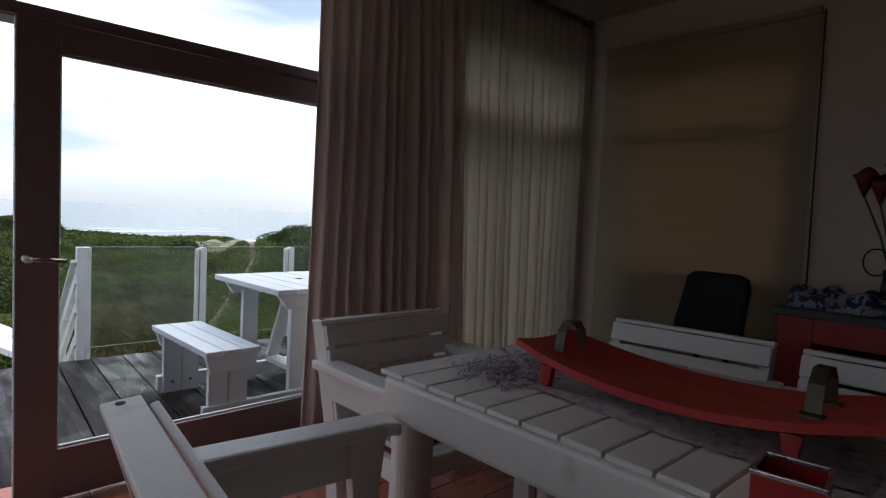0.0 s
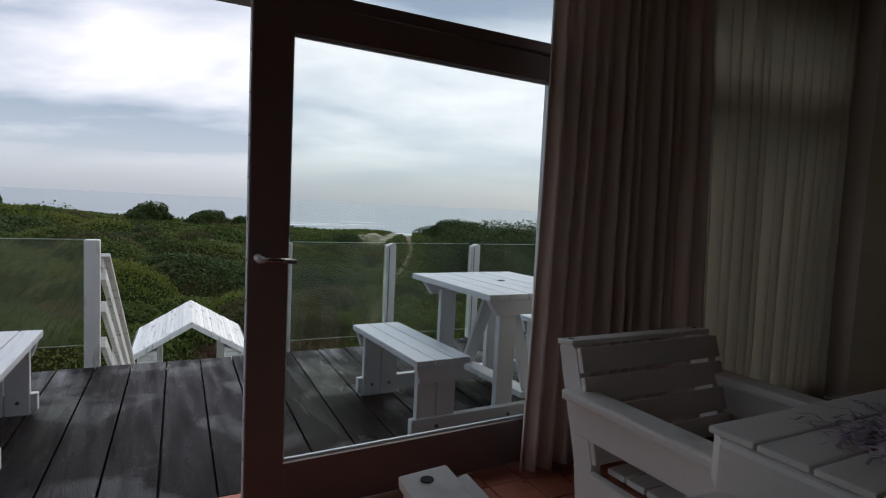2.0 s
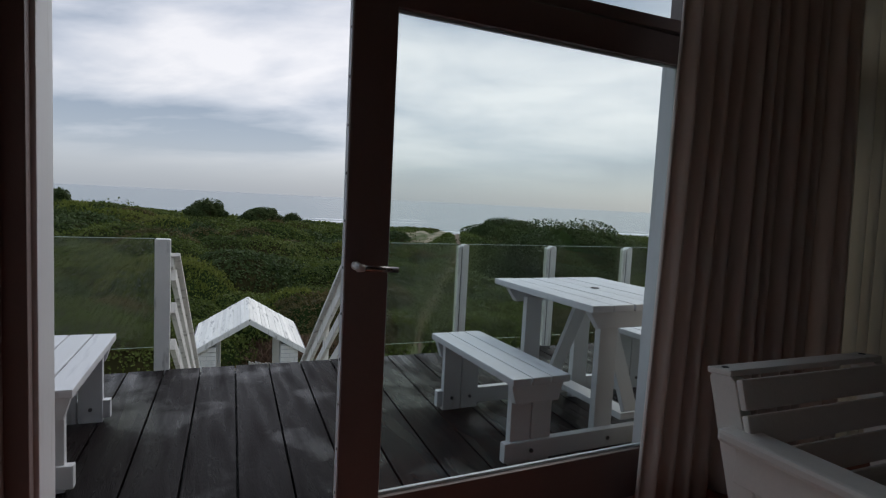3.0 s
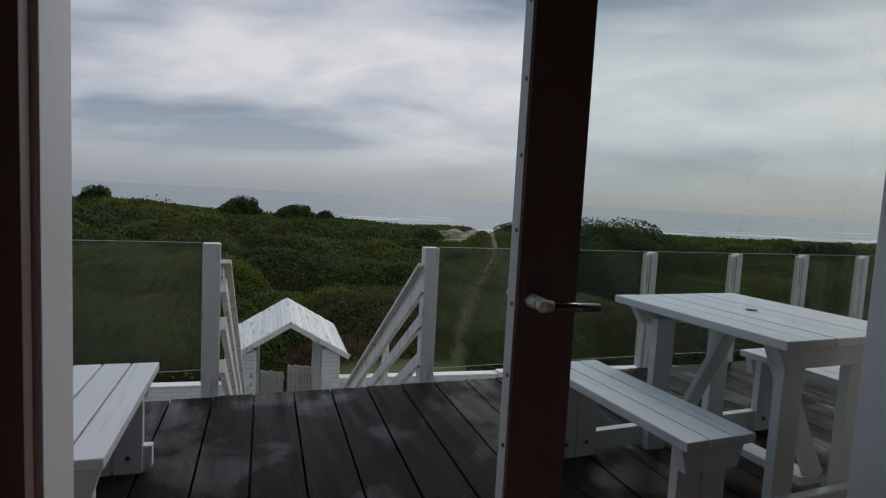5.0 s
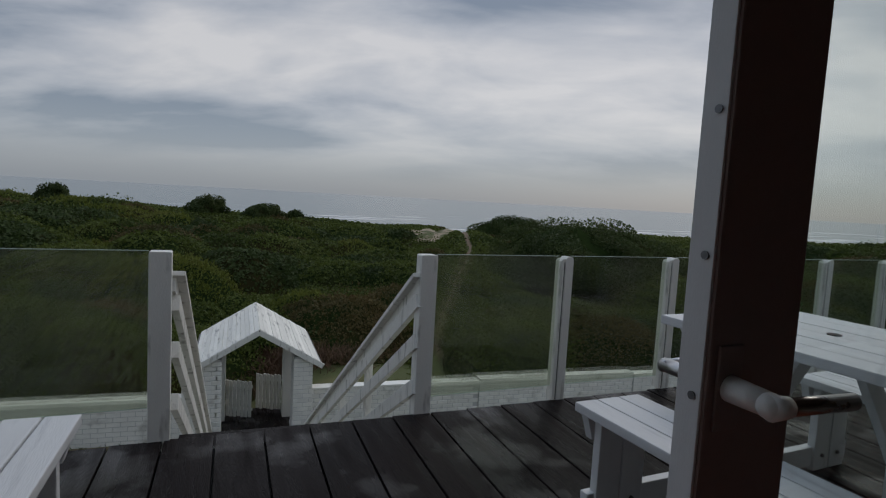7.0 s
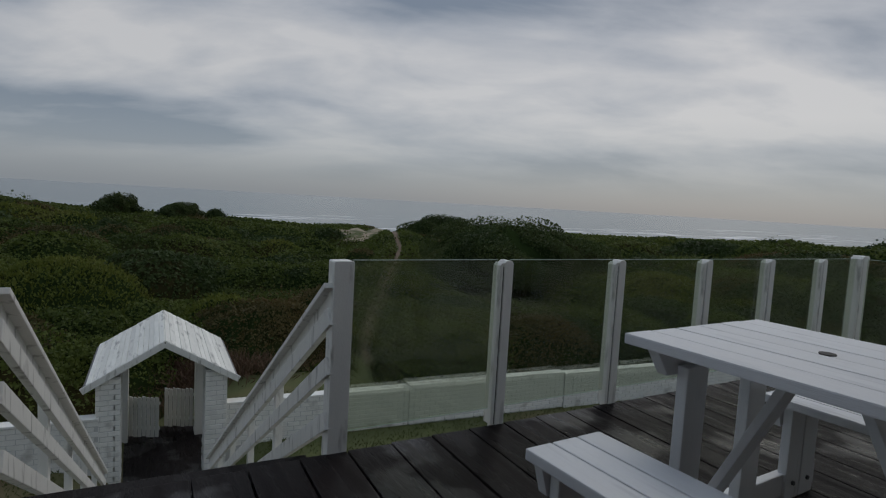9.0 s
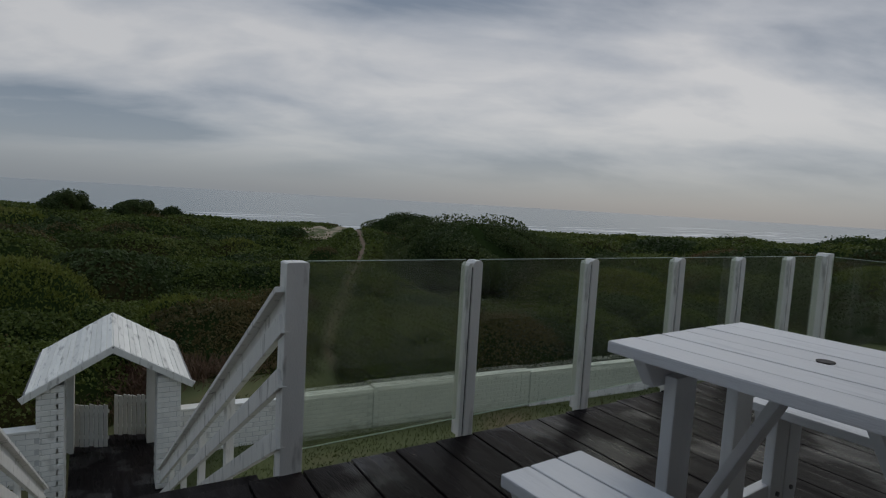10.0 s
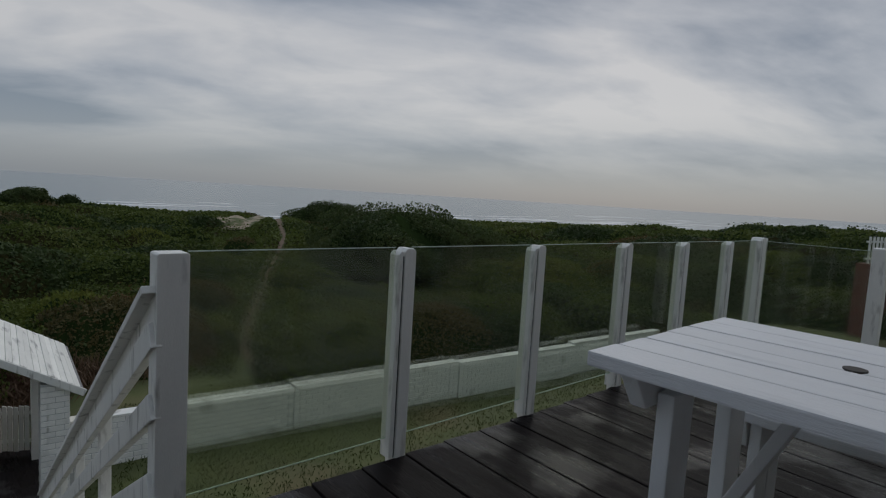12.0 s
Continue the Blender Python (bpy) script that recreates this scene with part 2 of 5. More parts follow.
CEILING = mat("dark_timber_ceiling", (0.42, 0.34, 0.285), 0.7, 0.12, 2, 40, 0.2, stretch=(1, 6, 1))
TILE = mat("terracotta_tile", (0.38, 0.11, 0.065), 0.34, 0.16, 5, 60, 0.15, spread=0.22, rough_vary=0.2, stain=((0.16, 0.05, 0.035), 0.55, 0.75, 6))
GROUT = mat("dark_grout", (0.09, 0.075, 0.065), 0.9, 0.15, 8, 80, 0.3)
CURTAIN = mat("cream_curtain_cloth", (0.78, 0.68, 0.62), 0.9, 0.05, 3, 250, 0.1, stretch=(8, 8, 1), translucent=0.2)
SHEER = mat("pale_curtain_cloth", (0.76, 0.72, 0.64), 0.9, 0.04, 3, 250, 0.1, stretch=(8, 8, 1), translucent=0.33)
BLIND = mat("woven_roman_blind", (0.48, 0.38, 0.26), 0.9, 0.08, 3, 90, 0.3, stretch=(1, 0.6, 9), translucent=0.24)
RED = mat("red_painted_wood", (0.42, 0.022, 0.020), 0.38, 0.12, 3, 50, 0.12, stretch=(5, 1, 5))
RED_BRICK = mat("red_painted_fireplace", (0.40, 0.03, 0.025), 0.5, 0.10, 3, 50, 0.15)
SOOT = mat("black_hearth", (0.012, 0.011, 0.01), 0.8, 0.1)
SLATE = mat("dark_stone_mantel", (0.05, 0.048, 0.045), 0.45, 0.2, 6, 40, 0.2)
BLACK_CLOTH = mat("black_upholstery", (0.012, 0.012, 0.014), 0.85, 0.1, 10, 200, 0.2)
BLUE_CLOTH = mat("blue_and_white_cloth", (0.27, 0.28, 0.32), 0.9, 0.15, 8, 150, 0.3, stain=((0.02, 0.028, 0.075), 0.46, 0.52, 27))
PAD_GREY = mat("grey_brown_pad_cloth", (0.30, 0.26, 0.24), 0.9, 0.08, 6, 160, 0.2)
PAD_RED = mat("red_brown_pad_cloth", (0.12, 0.045, 0.035), 0.9, 0.1, 6, 160, 0.2)
LACE = mat("printed_runner_cloth", (0.48, 0.435, 0.42), 0.9, 0.14, 8, 150, 0.3, stain=((0.28, 0.22, 0.26), 0.5, 0.66, 34))
FRINGE = mat("runner_fringe_thread", (0.42, 0.35, 0.42), 0.9, 0.1, 20, 100, 0.2, island=0.7)
IRON = mat("tarnished_brass", (0.11, 0.092, 0.062), 0.55, 0.2, 12, 80, 0.2, metal=0.8)
ROD = mat("dark_wood_curtain_rod", (0.06, 0.03, 0.022), 0.35, 0.12, 5, 60, 0.1)
PETAL = mat("dark_red_petal", (0.13, 0.012, 0.016), 0.5, 0.15, 10, 80, 0.15)
STEM = mat("dull_green_stem", (0.10, 0.11, 0.06), 0.6, 0.15)
CLEAR_GLASS = glass_mat("window_glass", (0.93, 0.965, 0.955))
RAIL_GLASS = glass_mat("green_balustrade_glass", (0.87, 0.90, 0.83), haze=0.38, haze_col=(0.6, 0.6, 0.5))
MILKY_GLASS = glass_mat("salt_filmed_balustrade_glass", (0.87, 0.90, 0.82), haze=0.95, haze_col=(0.6, 0.6, 0.5))
EDGE_GLASS = mat("pale_glass_edge", (0.45, 0.55, 0.47), 0.3, 0.05)
LAWN = mat("short_lawn", (0.085, 0.098, 0.030), 0.9, 0.28, 0.9, 45, 0.7, stain=((0.15, 0.115, 0.055), 0.5, 0.7, 0.35))
# dark core under the leaves: shade between the crowns is put into its colour
SCRUB_SHADE = mat("dune_scrub_understorey_shade", (0.020, 0.032, 0.010), 0.95, 0.42, 0.7, 7, 1.0, gloss=0.0, stain=((0.034, 0.030, 0.012), 0.50, 0.62, 0.28))
SAND = mat("dune_sand", (0.16, 0.11, 0.072), 0.95, 0.12, 0.8, 30, 0.4, stain=((0.12, 0.09, 0.05), 0.5, 0.7, 1.2))
PALE_SAND = mat("pale_bank_sand", (0.34, 0.27, 0.19), 0.95, 0.12, 0.3, 6, 0.4, stain=((0.10, 0.11, 0.04), 0.47, 0.56, 0.9))
BROWN_BRICK = mat("brown_face_brick", (0.16, 0.06, 0.045), 0.85, 0.2, 4, 30, 0.4)
SCRUB = leaf_mat("dune_scrub_leaves", (0.053, 0.076, 0.018), (0.100, 0.128, 0.027), (0.135, 0.150, 0.045), 0.16)
SCRUB_DARK = leaf_mat("dark_glossy_scrub_leaves", (0.031, 0.049, 0.017), (0.056, 0.082, 0.025), (0.080, 0.110, 0.042), 0.3)
SCRUB_LIGHT = leaf_mat("yellow_green_scrub_leaves", (0.084, 0.108, 0.020), (0.142, 0.162, 0.030), (0.18, 0.18, 0.055), 0.3)
SCRUB_BROWN = leaf_mat("olive_brown_scrub_leaves", (0.075, 0.066, 0.026), (0.118, 0.094, 0.036), (0.16, 0.09, 0.042), 0.3)
BUSH_LEAF = leaf_mat("dark_bush_leaves", (0.040, 0.062, 0.022), (0.074, 0.100, 0.032), (0.09, 0.10, 0.036), 0.3)
DRY_LEAF = leaf_mat("dry_twigs", (0.09, 0.05, 0.035), (0.16, 0.10, 0.065), (0.18, 0.13, 0.075), 0.6, 0.1)
GRASS_LEAF = leaf_mat("grass_blades", (0.045, 0.065, 0.015), (0.085, 0.10, 0.03), (0.17, 0.14, 0.065), 0.5)
BARK = mat("grey_bark", (0.10, 0.08, 0.06), 0.9, 0.2, 8, 50, 0.6)

# the sea: grey water with foam lines along the shore
SEA = bpy.data.materials.new("grey_sea")
SEA.use_nodes = True
sn, sl = SEA.node_tree.nodes, SEA.node_tree.links
sb = sn["Principled BSDF"]
sb.inputs["Roughness"].default_value = 0.2
sb.inputs["Specular IOR Level"].default_value = 0.3
sg = sn.new("ShaderNodeNewGeometry")
sm = sn.new("ShaderNodeMapping")
sm.inputs["Scale"].default_value = (0.016, 0.055, 1)
sl.new(sg.outputs["Position"], sm.inputs[0])
sw = sn.new("ShaderNodeTexNoise")
sw.inputs["Scale"].default_value, sw.inputs["Detail"].default_value, sw.inputs["Distortion"].default_value = 1.0, 8, 1.3
sl.new(sm.outputs[0], sw.inputs[0])
sx = sn.new("ShaderNodeSeparateXYZ")
sl.new(sg.outputs["Position"], sx.inputs[0])
near = sn.new("ShaderNodeMapRange")
near.inputs["From Min"].default_value, near.inputs["From Max"].default_value = 165, 420
near.inputs["To Min"].default_value, near.inputs["To Max"].default_value = 0.075, -0.12
sl.new(sx.outputs["Y"], near.inputs[0])
fo = sn.new("ShaderNodeMath")
sl.new(sw.outputs[0], fo.inputs[0])
sl.new(near.outputs[0], fo.inputs[1])
fr = sn.new("ShaderNodeValToRGB")
sl.new(fo.outputs[0], fr.inputs[0])
fr.color_ramp.elements[0].position, fr.color_ramp.elements[0].color = 0.60, (0.13, 0.175, 0.19, 1)
fr.color_ramp.elements[1].position, fr.color_ramp.elements[1].color = 0.66, (0.62, 0.64, 0.65, 1)
sl.new(fr.outputs[0], sb.inputs["Base Color"])
sbump = sn.new("ShaderNodeBump")
sbump.inputs["Strength"].default_value, sbump.inputs["Distance"].default_value = 0.12, 1.0
sl.new(sw.outputs[0], sbump.inputs["Height"])
sl.new(sbump.outputs[0], sb.inputs["Normal"])


# ---------------------------------------------------------------- mesh helpers
def bx(bm, x0, x1, y0, y1, z0, z1, bev=0.0, m=None):
    """A block between two corners, its edges rounded by bev, turned by m."""
    r = bmesh.ops.create_cube(bm, size=1.0, matrix=Matrix.Translation(((x0 + x1) / 2, (y0 + y1) / 2, (z0 + z1) / 2))
                              @ Matrix.Diagonal((x1 - x0, y1 - y0, z1 - z0, 1)))
    vs = r["verts"]
    if bev:
        es = list({e for v in vs for e in v.link_edges})
        vs = list({v for f in bmesh.ops.bevel(bm, geom=es, offset=bev, segments=2, profile=0.6, affect="EDGES")["faces"] for v in f.verts} | {v for v in vs if v.is_valid})
    if m is not None:
        bmesh.ops.transform(bm, matrix=m, verts=vs)
    return vs


def prism(bm, pts, axis, a0, a1, bev=0.0):
    """An outline in the two axes other than axis, drawn out from a0 to a1."""
    def place(p, a):
        q = list(p)
        q.insert(axis, a)
        return q
    low = [bm.verts.new(place(p, a0)) for p in pts]
    high = [bm.verts.new(place(p, a1)) for p in pts]
    fs = [bm.faces.new(low[::-1]), bm.faces.new(high)]
    for i in range(len(pts)):
        j = (i + 1) % len(pts)
        fs.append(bm.faces.new((low[i], low[j], high[j], high[i])))
    bmesh.ops.recalc_face_normals(bm, faces=fs)
    if bev:
        es = list({e for f in fs for e in f.edges})
        bmesh.ops.bevel(bm, geom=es, offset=bev, segments=2, profile=0.6, affect="EDGES")


def beam(bm, a, b, w, h, bev=0.0, side=None):
    """A squared timber from a to b, w across and h deep."""
    a, b = Vector(a), Vector(b)
    d = (b - a)
    length = d.length
    z = d.normalized()
    x = Vector(side) if side else Vector((0, 0, 1)).cross(z)
    if x.length < 1e-4:
        x = Vector((1, 0, 0))
    x.normalize()
    y = z.cross(x)
    m = Matrix.Translation((a + b) / 2) @ Matrix((x, y, z)).transposed().to_4x4()
    bx(bm, -w / 2, w / 2, -h / 2, h / 2, -length / 2, length / 2, bev, m)


def tube(bm, a, b, r0, r1=None, n=12):
    a, b = Vector(a), Vector(b)
    q = (b - a).to_track_quat("Z", "Y").to_matrix().to_4x4()
    bmesh.ops.create_cone(bm, cap_ends=True, segments=n, radius1=r0, radius2=r0 if r1 is None else r1, depth=(b - a).length,
                          matrix=Matrix.Translation((a + b) / 2) @ q)


def mesh_of(bm, name, material, smooth=False):
    me = bpy.data.meshes.new(name)
    bmesh.ops.recalc_face_normals(bm, faces=bm.faces[:])
    bm.to_mesh(me)
    bm.free()
    me.materials.append(material)
    if smooth:
        me.polygons.foreach_set("use_smooth", [True] * len(me.polygons))
    return me


def part(name, bm, material, parent, label="", smooth=False):
    ob = new(name, mesh_of(bm, name, material, smooth) if isinstance(bm, bmesh.types.BMesh) else bm)
    ob.parent = parent
    if label:
        tagged(ob, label)
    return ob


def thing(name, label, category, group="", kind="", at=None):
    ob = new(name)
    ob.empty_display_size = 0.2
    if at is not None:
        ob.matrix_world = at
    return tagged(ob, label, category, group, kind)


def solid(name, label, category, boxes, material, kind="structure", bev=0.0):
    bm = bmesh.new()
    for b in boxes:
        bx(bm, *b, bev)
    return tagged(new(name, mesh_of(bm, name, material)), label, category, "", kind)


def block(name, material, parent, *c, bev=0.004, label=""):
    bm = bmesh.new()
    bx(bm, *c, bev)
    return part(name, bm, material, parent, label)


def raw_mesh(name, co, faces, material, smooth=False):
    """A mesh from arrays of corners and of faces with one number of corners each."""
    me = bpy.data.meshes.new(name)
    k = faces.shape[1]
    me.vertices.add(len(co))
    me.vertices.foreach_set("co", np.ascontiguousarray(co, dtype=np.float32).ravel())
    me.loops.add(faces.size)
    me.loops.foreach_set("vertex_index", np.ascontiguousarray(faces, dtype=np.int32).ravel())
    me.polygons.add(len(faces))
    me.polygons.foreach_set("loop_start", np.arange(0, faces.size, k, dtype=np.int32))
    if smooth:
        me.polygons.foreach_set("use_smooth", np.ones(len(faces), dtype=bool))
    me.update()
    me.validate()
    me.materials.append(material)
    return me


# ---------------------------------------------------------------- the room
ROOM_W, ROOM_E, ROOM_S, TOP = -3.6, 4.12, -6.2, 3.12
DECK_FAR = 2.43
# glazed wall: pier and lintels round the door bay and the window bay
solid("wall_north", "cream plastered wall with a glazed door bay and a curtained window", "wall", [
    (-1.22, -1.0, 0.0, 0.16, 0, TOP),
    (ROOM_W, -1.22, 0.0, 0.16, 2.86, TOP),
    (ROOM_W, -1.22, 0.0, 0.16, 0, 0.12),
    (1.56, 2.30, 0.0, 0.16, 0, TOP),
    (-1.0, 1.56, 0.0, 0.16, 2.86, TOP),
    (2.30, 3.92, 0.0, 0.16, 2.66, TOP),
    (2.30, 3.92, 0.0, 0.16, 0, 0.10),
    (3.92, ROOM_E, 0.0, 0.16, 0, TOP),
], PLASTER)
solid("wall_east", "cream plastered wall with a window behind a blind", "wall", [
    (ROOM_E, ROOM_E + 0.16, -0.32, 0.16, 0, TOP),
    (ROOM_E, ROOM_E + 0.16, ROOM_S, -1.66, 0, TOP),
    (ROOM_E, ROOM_E + 0.16, -1.66, -0.32, 0, 0.95),
    (ROOM_E, ROOM_E + 0.16, -1.66, -0.32, 2.62, TOP),
], PLASTER)
solid("wall_west", "cream plastered wall with a wide window", "wall", [
    (ROOM_W - 0.16, ROOM_W, ROOM_S, -2.7, 0, TOP), (ROOM_W - 0.16, ROOM_W, -0.4, 0.16, 0, TOP),
    (ROOM_W - 0.16, ROOM_W, -2.7, -0.4, 0, 0.3), (ROOM_W - 0.16, ROOM_W, -2.7, -0.4, 2.8, TOP)], PLASTER)

solid("wall_south", "cream plastered wall", "wall", [(ROOM_W - 0.16, ROOM_E + 0.16, ROOM_S - 0.16, ROOM_S, 0, TOP)], PLASTER)
solid("ceiling", "dark boarded timber ceiling", "ceiling", [(ROOM_W - 0.16, ROOM_E + 0.16, ROOM_S - 0.16, 0.16, TOP, TOP + 0.1)], CEILING)
floor = solid("floor", "terracotta tiled floor with dark joints", "floor", [(ROOM_W, ROOM_E, ROOM_S, 0.0, -0.12, -0.008)], GROUT)

solid("house_base", "white plastered base of the house", "wall", [(ROOM_W - 0.16, ROOM_E + 0.16, ROOM_S - 0.16, 0.155, -3.7, -0.125)], PLASTER_OUT)

# door bay: frame, transom, fixed leaf with its pane, open leaf folded inwards
frame_bay = thing("door_frame", "white and brown painted frame round a glazed double door", "door frame", kind="structure")
block("jamb", WHITE_WOOD, frame_bay, -1.0, -0.912, -0.05, 0.15, 0.0, 2.86, label="white painted jamb")
block("jamb", BROWN, frame_bay, 1.50, 1.56, -0.05, 0.15, 0.0, 2.86)
block("outer_jamb", WHITE_WOOD, frame_bay, 1.484, 1.499, 0.03, 0.158, 0.0, 2.03, label="white painted outer jamb")
block("stop", BROWN, frame_bay, -1.02, -0.925, -0.10, -0.052, 0.0, 2.86)
bm = bmesh.new()
bx(bm, -0.912, 1.50, -0.05, 0.10, 2.036, 2.10, 0.006)
bx(bm, -0.912, 1.50, -0.074, -0.052, 2.040, 2.082, 0.004)
part("transom_bar", bm, BROWN, frame_bay)
block("head", BROWN, frame_bay, -0.912, 1.50, -0.05, 0.10, 2.78, 2.86)
block("threshold", TILE, frame_bay, -0.912, 1.50, -0.01, 0.15, -0.03, 0.006, label="worn terracotta sill")
pane = block("transom_pane", CLEAR_GLASS, frame_bay, -0.912, 1.50, 0.02, 0.026, 2.10, 2.78, bev=0)
pane.visible_shadow = False


def glazed_leaf(name, label, w, at, flip):
    """A door leaf hinged at one side: stiles, rails, beads, pane, edge strip and lever handle."""
    d = tagged(thing(name, label, "door", kind="structure", at=at))
    y0, y1 = -0.052, -0.014
    block("stile", BROWN, d, 0.0, 0.148, y0, y1, 0.012, 2.030, bev=0.003)
    block("stile", BROWN, d, w - 0.10, w, y0, y1, 0.012, 2.030, bev=0.003)
    block("top_rail", BROWN, d, 0.148, w - 0.10, y0 + 0.001, y1 - 0.001, 1.912, 2.030, bev=0.003)
    block("bottom_rail", BROWN, d, 0.148, w - 0.10, y0 + 0.001, y1 - 0.001, 0.012, 0.232, bev=0.003)
    bm = bmesh.new()
    g = 0.010
    for c in ((0.148, w - 0.10, 1.912 - g, 1.912), (0.148, w - 0.10, 0.232, 0.232 + g), (0.148, 0.148 + g, 0.232 + g, 1.912 - g), (w - 0.10 - g, w - 0.10, 0.232 + g, 1.912 - g)):
        bx(bm, c[0], c[1], -0.030, -0.016, c[2], c[3], 0.002)
    part("glazing_bead", bm, WHITE_WOOD, d, "white putty line round the pane")
    p = block("pane", CLEAR_GLASS, d, 0.149, w - 0.101, -0.040, -0.034, 0.233, 1.911, bev=0)
    p.visible_shadow = False
    bm = bmesh.new()
    bx(bm, -0.004, 0.0, y0 + 0.004, y1 - 0.002, 0.02, 2.02, 0.001)
    strip = part("edge_strip", bm, WHITE_WOOD, d, "white painted metal edge strip")
    for z in [0.12 + 0.155 * i for i in range(13)]:
        bm = bmesh.new()
        tube(bm, (-0.0062, -0.038, z), (-0.004, -0.038, z), 0.0048, 0.0044, 12)
        part("screw", bm, SCREW, strip)
    if flip:
        bm = bmesh.new()
        bx(bm, 0.012, 0.05, y0 - 0.004, y0, 1.012, 1.108, 0.0015)
        plate = part("handle_plate", bm, BROWN, d)
        bm = bmesh.new()
        tube(bm, (0.031, y0 - 0.004, 1.060), (0.031, y0 - 0.048, 1.058), 0.0150, 0.0135, 16)
        tube(bm, (0.022, y0 - 0.058, 1.058), (0.046, y0 - 0.060, 1.0568), 0.0140, 0.0115, 16)
        bmesh.ops.create_uvsphere(bm, u_segments=14, v_segments=10, radius=0.0142, matrix=Matrix.Translation((0.028, y0 - 0.054, 1.058)))
        part("handle_neck", bm, WHITE_PLASTIC, plate, "white plastic handle neck", smooth=True)
        bm = bmesh.new()
        tube(bm, (0.040, y0 - 0.060, 1.057), (0.162, y0 - 0.060, 1.050), 0.0098, 0.0098, 16)
        part("lever", bm, DARK_STEEL, plate, "brushed steel lever", smooth=True)
        bm = bmesh.new()
        tube(bm, (0.031, y1, 1.060), (0.031, y1 + 0.05, 1.060), 0.009, 0.009, 12)
        tube(bm, (0.024, y1 + 0.046, 1.060), (0.13, y1 + 0.046, 1.060), 0.008, 0.008, 12)
        part("outer_lever", bm, STEEL, plate, smooth=True)
    return d


glazed_leaf("door_1", "brown framed glass door standing barely ajar, with a steel lever handle", 1.545, pose(-0.055, -0.072, 0, 0, 0, 2.6), True)
glazed_leaf("door_2", "open brown framed glass door folded into the room", 0.85, pose(-0.968, -0.10, 0, 0, 0, -91), False)

# window behind the pale curtain, window behind the blind
win = thing("window_1", "wide white framed window with a transom, behind a curtain", "window", kind="structure")
for c in ((2.30, 2.38, -0.03, 0.10, 0.10, 2.66), (3.84, 3.92, -0.03, 0.10, 0.10, 2.66), (2.38, 3.84, -0.03, 0.10, 0.10, 0.2), (2.38, 3.84, -0.04, 0.10, 1.98, 2.14), (2.38, 3.84, -0.03, 0.10, 2.58, 2.66)):
    block("window_frame", WHITE_WOOD, win, *c)
for z0, z1 in ((0.2, 1.98), (2.14, 2.58)):
    p = block("pane", CLEAR_GLASS, win, 2.38, 3.84, 0.05, 0.056, z0, z1, bev=0)
    p.visible_shadow = False
win = thing("window_4", "wide white framed window", "window", kind="structure")
for c in ((-2.7, -2.62, 0.3, 2.8), (-0.48, -0.4, 0.3, 2.8), (-2.62, -0.48, 0.3, 0.38), (-2.62, -0.48, 2.72, 2.8)):
    block("window_frame", WHITE_WOOD, win, ROOM_W - 0.1, ROOM_W - 0.03, c[0], c[1], c[2], c[3])
p = block("pane", CLEAR_GLASS, win, ROOM_W - 0.07, ROOM_W - 0.064, -2.62, -0.48, 0.38, 2.72, bev=0)
p.visible_shadow = False
win = thing("window_3", "wide white framed picture window beside the door bay", "window", kind="structure")
for c in ((-3.6, -3.5, 0.12, 2.86), (-1.3, -1.22, 0.12, 2.86), (-3.5, -1.3, 0.12, 0.2), (-3.5, -1.3, 2.06, 2.2), (-3.5, -1.3, 2.78, 2.86)):
    block("window_frame", BROWN, win, c[0], c[1], 0.02, 0.10, c[2], c[3])
for z0, z1 in ((0.2, 2.06), (2.2, 2.78)):
    p = block("pane", CLEAR_GLASS, win, -3.5, -1.3, 0.05, 0.056, z0, z1, bev=0)
    p.visible_shadow = False
win = thing("window_2", "white framed window behind a woven blind", "window", kind="structure")
for c in ((-1.66, -1.60, 0.95, 2.62), (-0.38, -0.32, 0.95, 2.62), (-1.60, -0.38, 0.95, 1.01), (-1.60, -0.38, 2.56, 2.62), (-1.60, -0.38, 2.05, 2.13)):
    block("window_frame", WHITE_WOOD, win, ROOM_E + 0.03, ROOM_E + 0.10, c[0], c[1], c[2], c[3])
p = block("pane", CLEAR_GLASS, win, ROOM_E + 0.06, ROOM_E + 0.066, -1.6, -0.38, 1.01, 2.56, bev=0)
p.visible_shadow = False


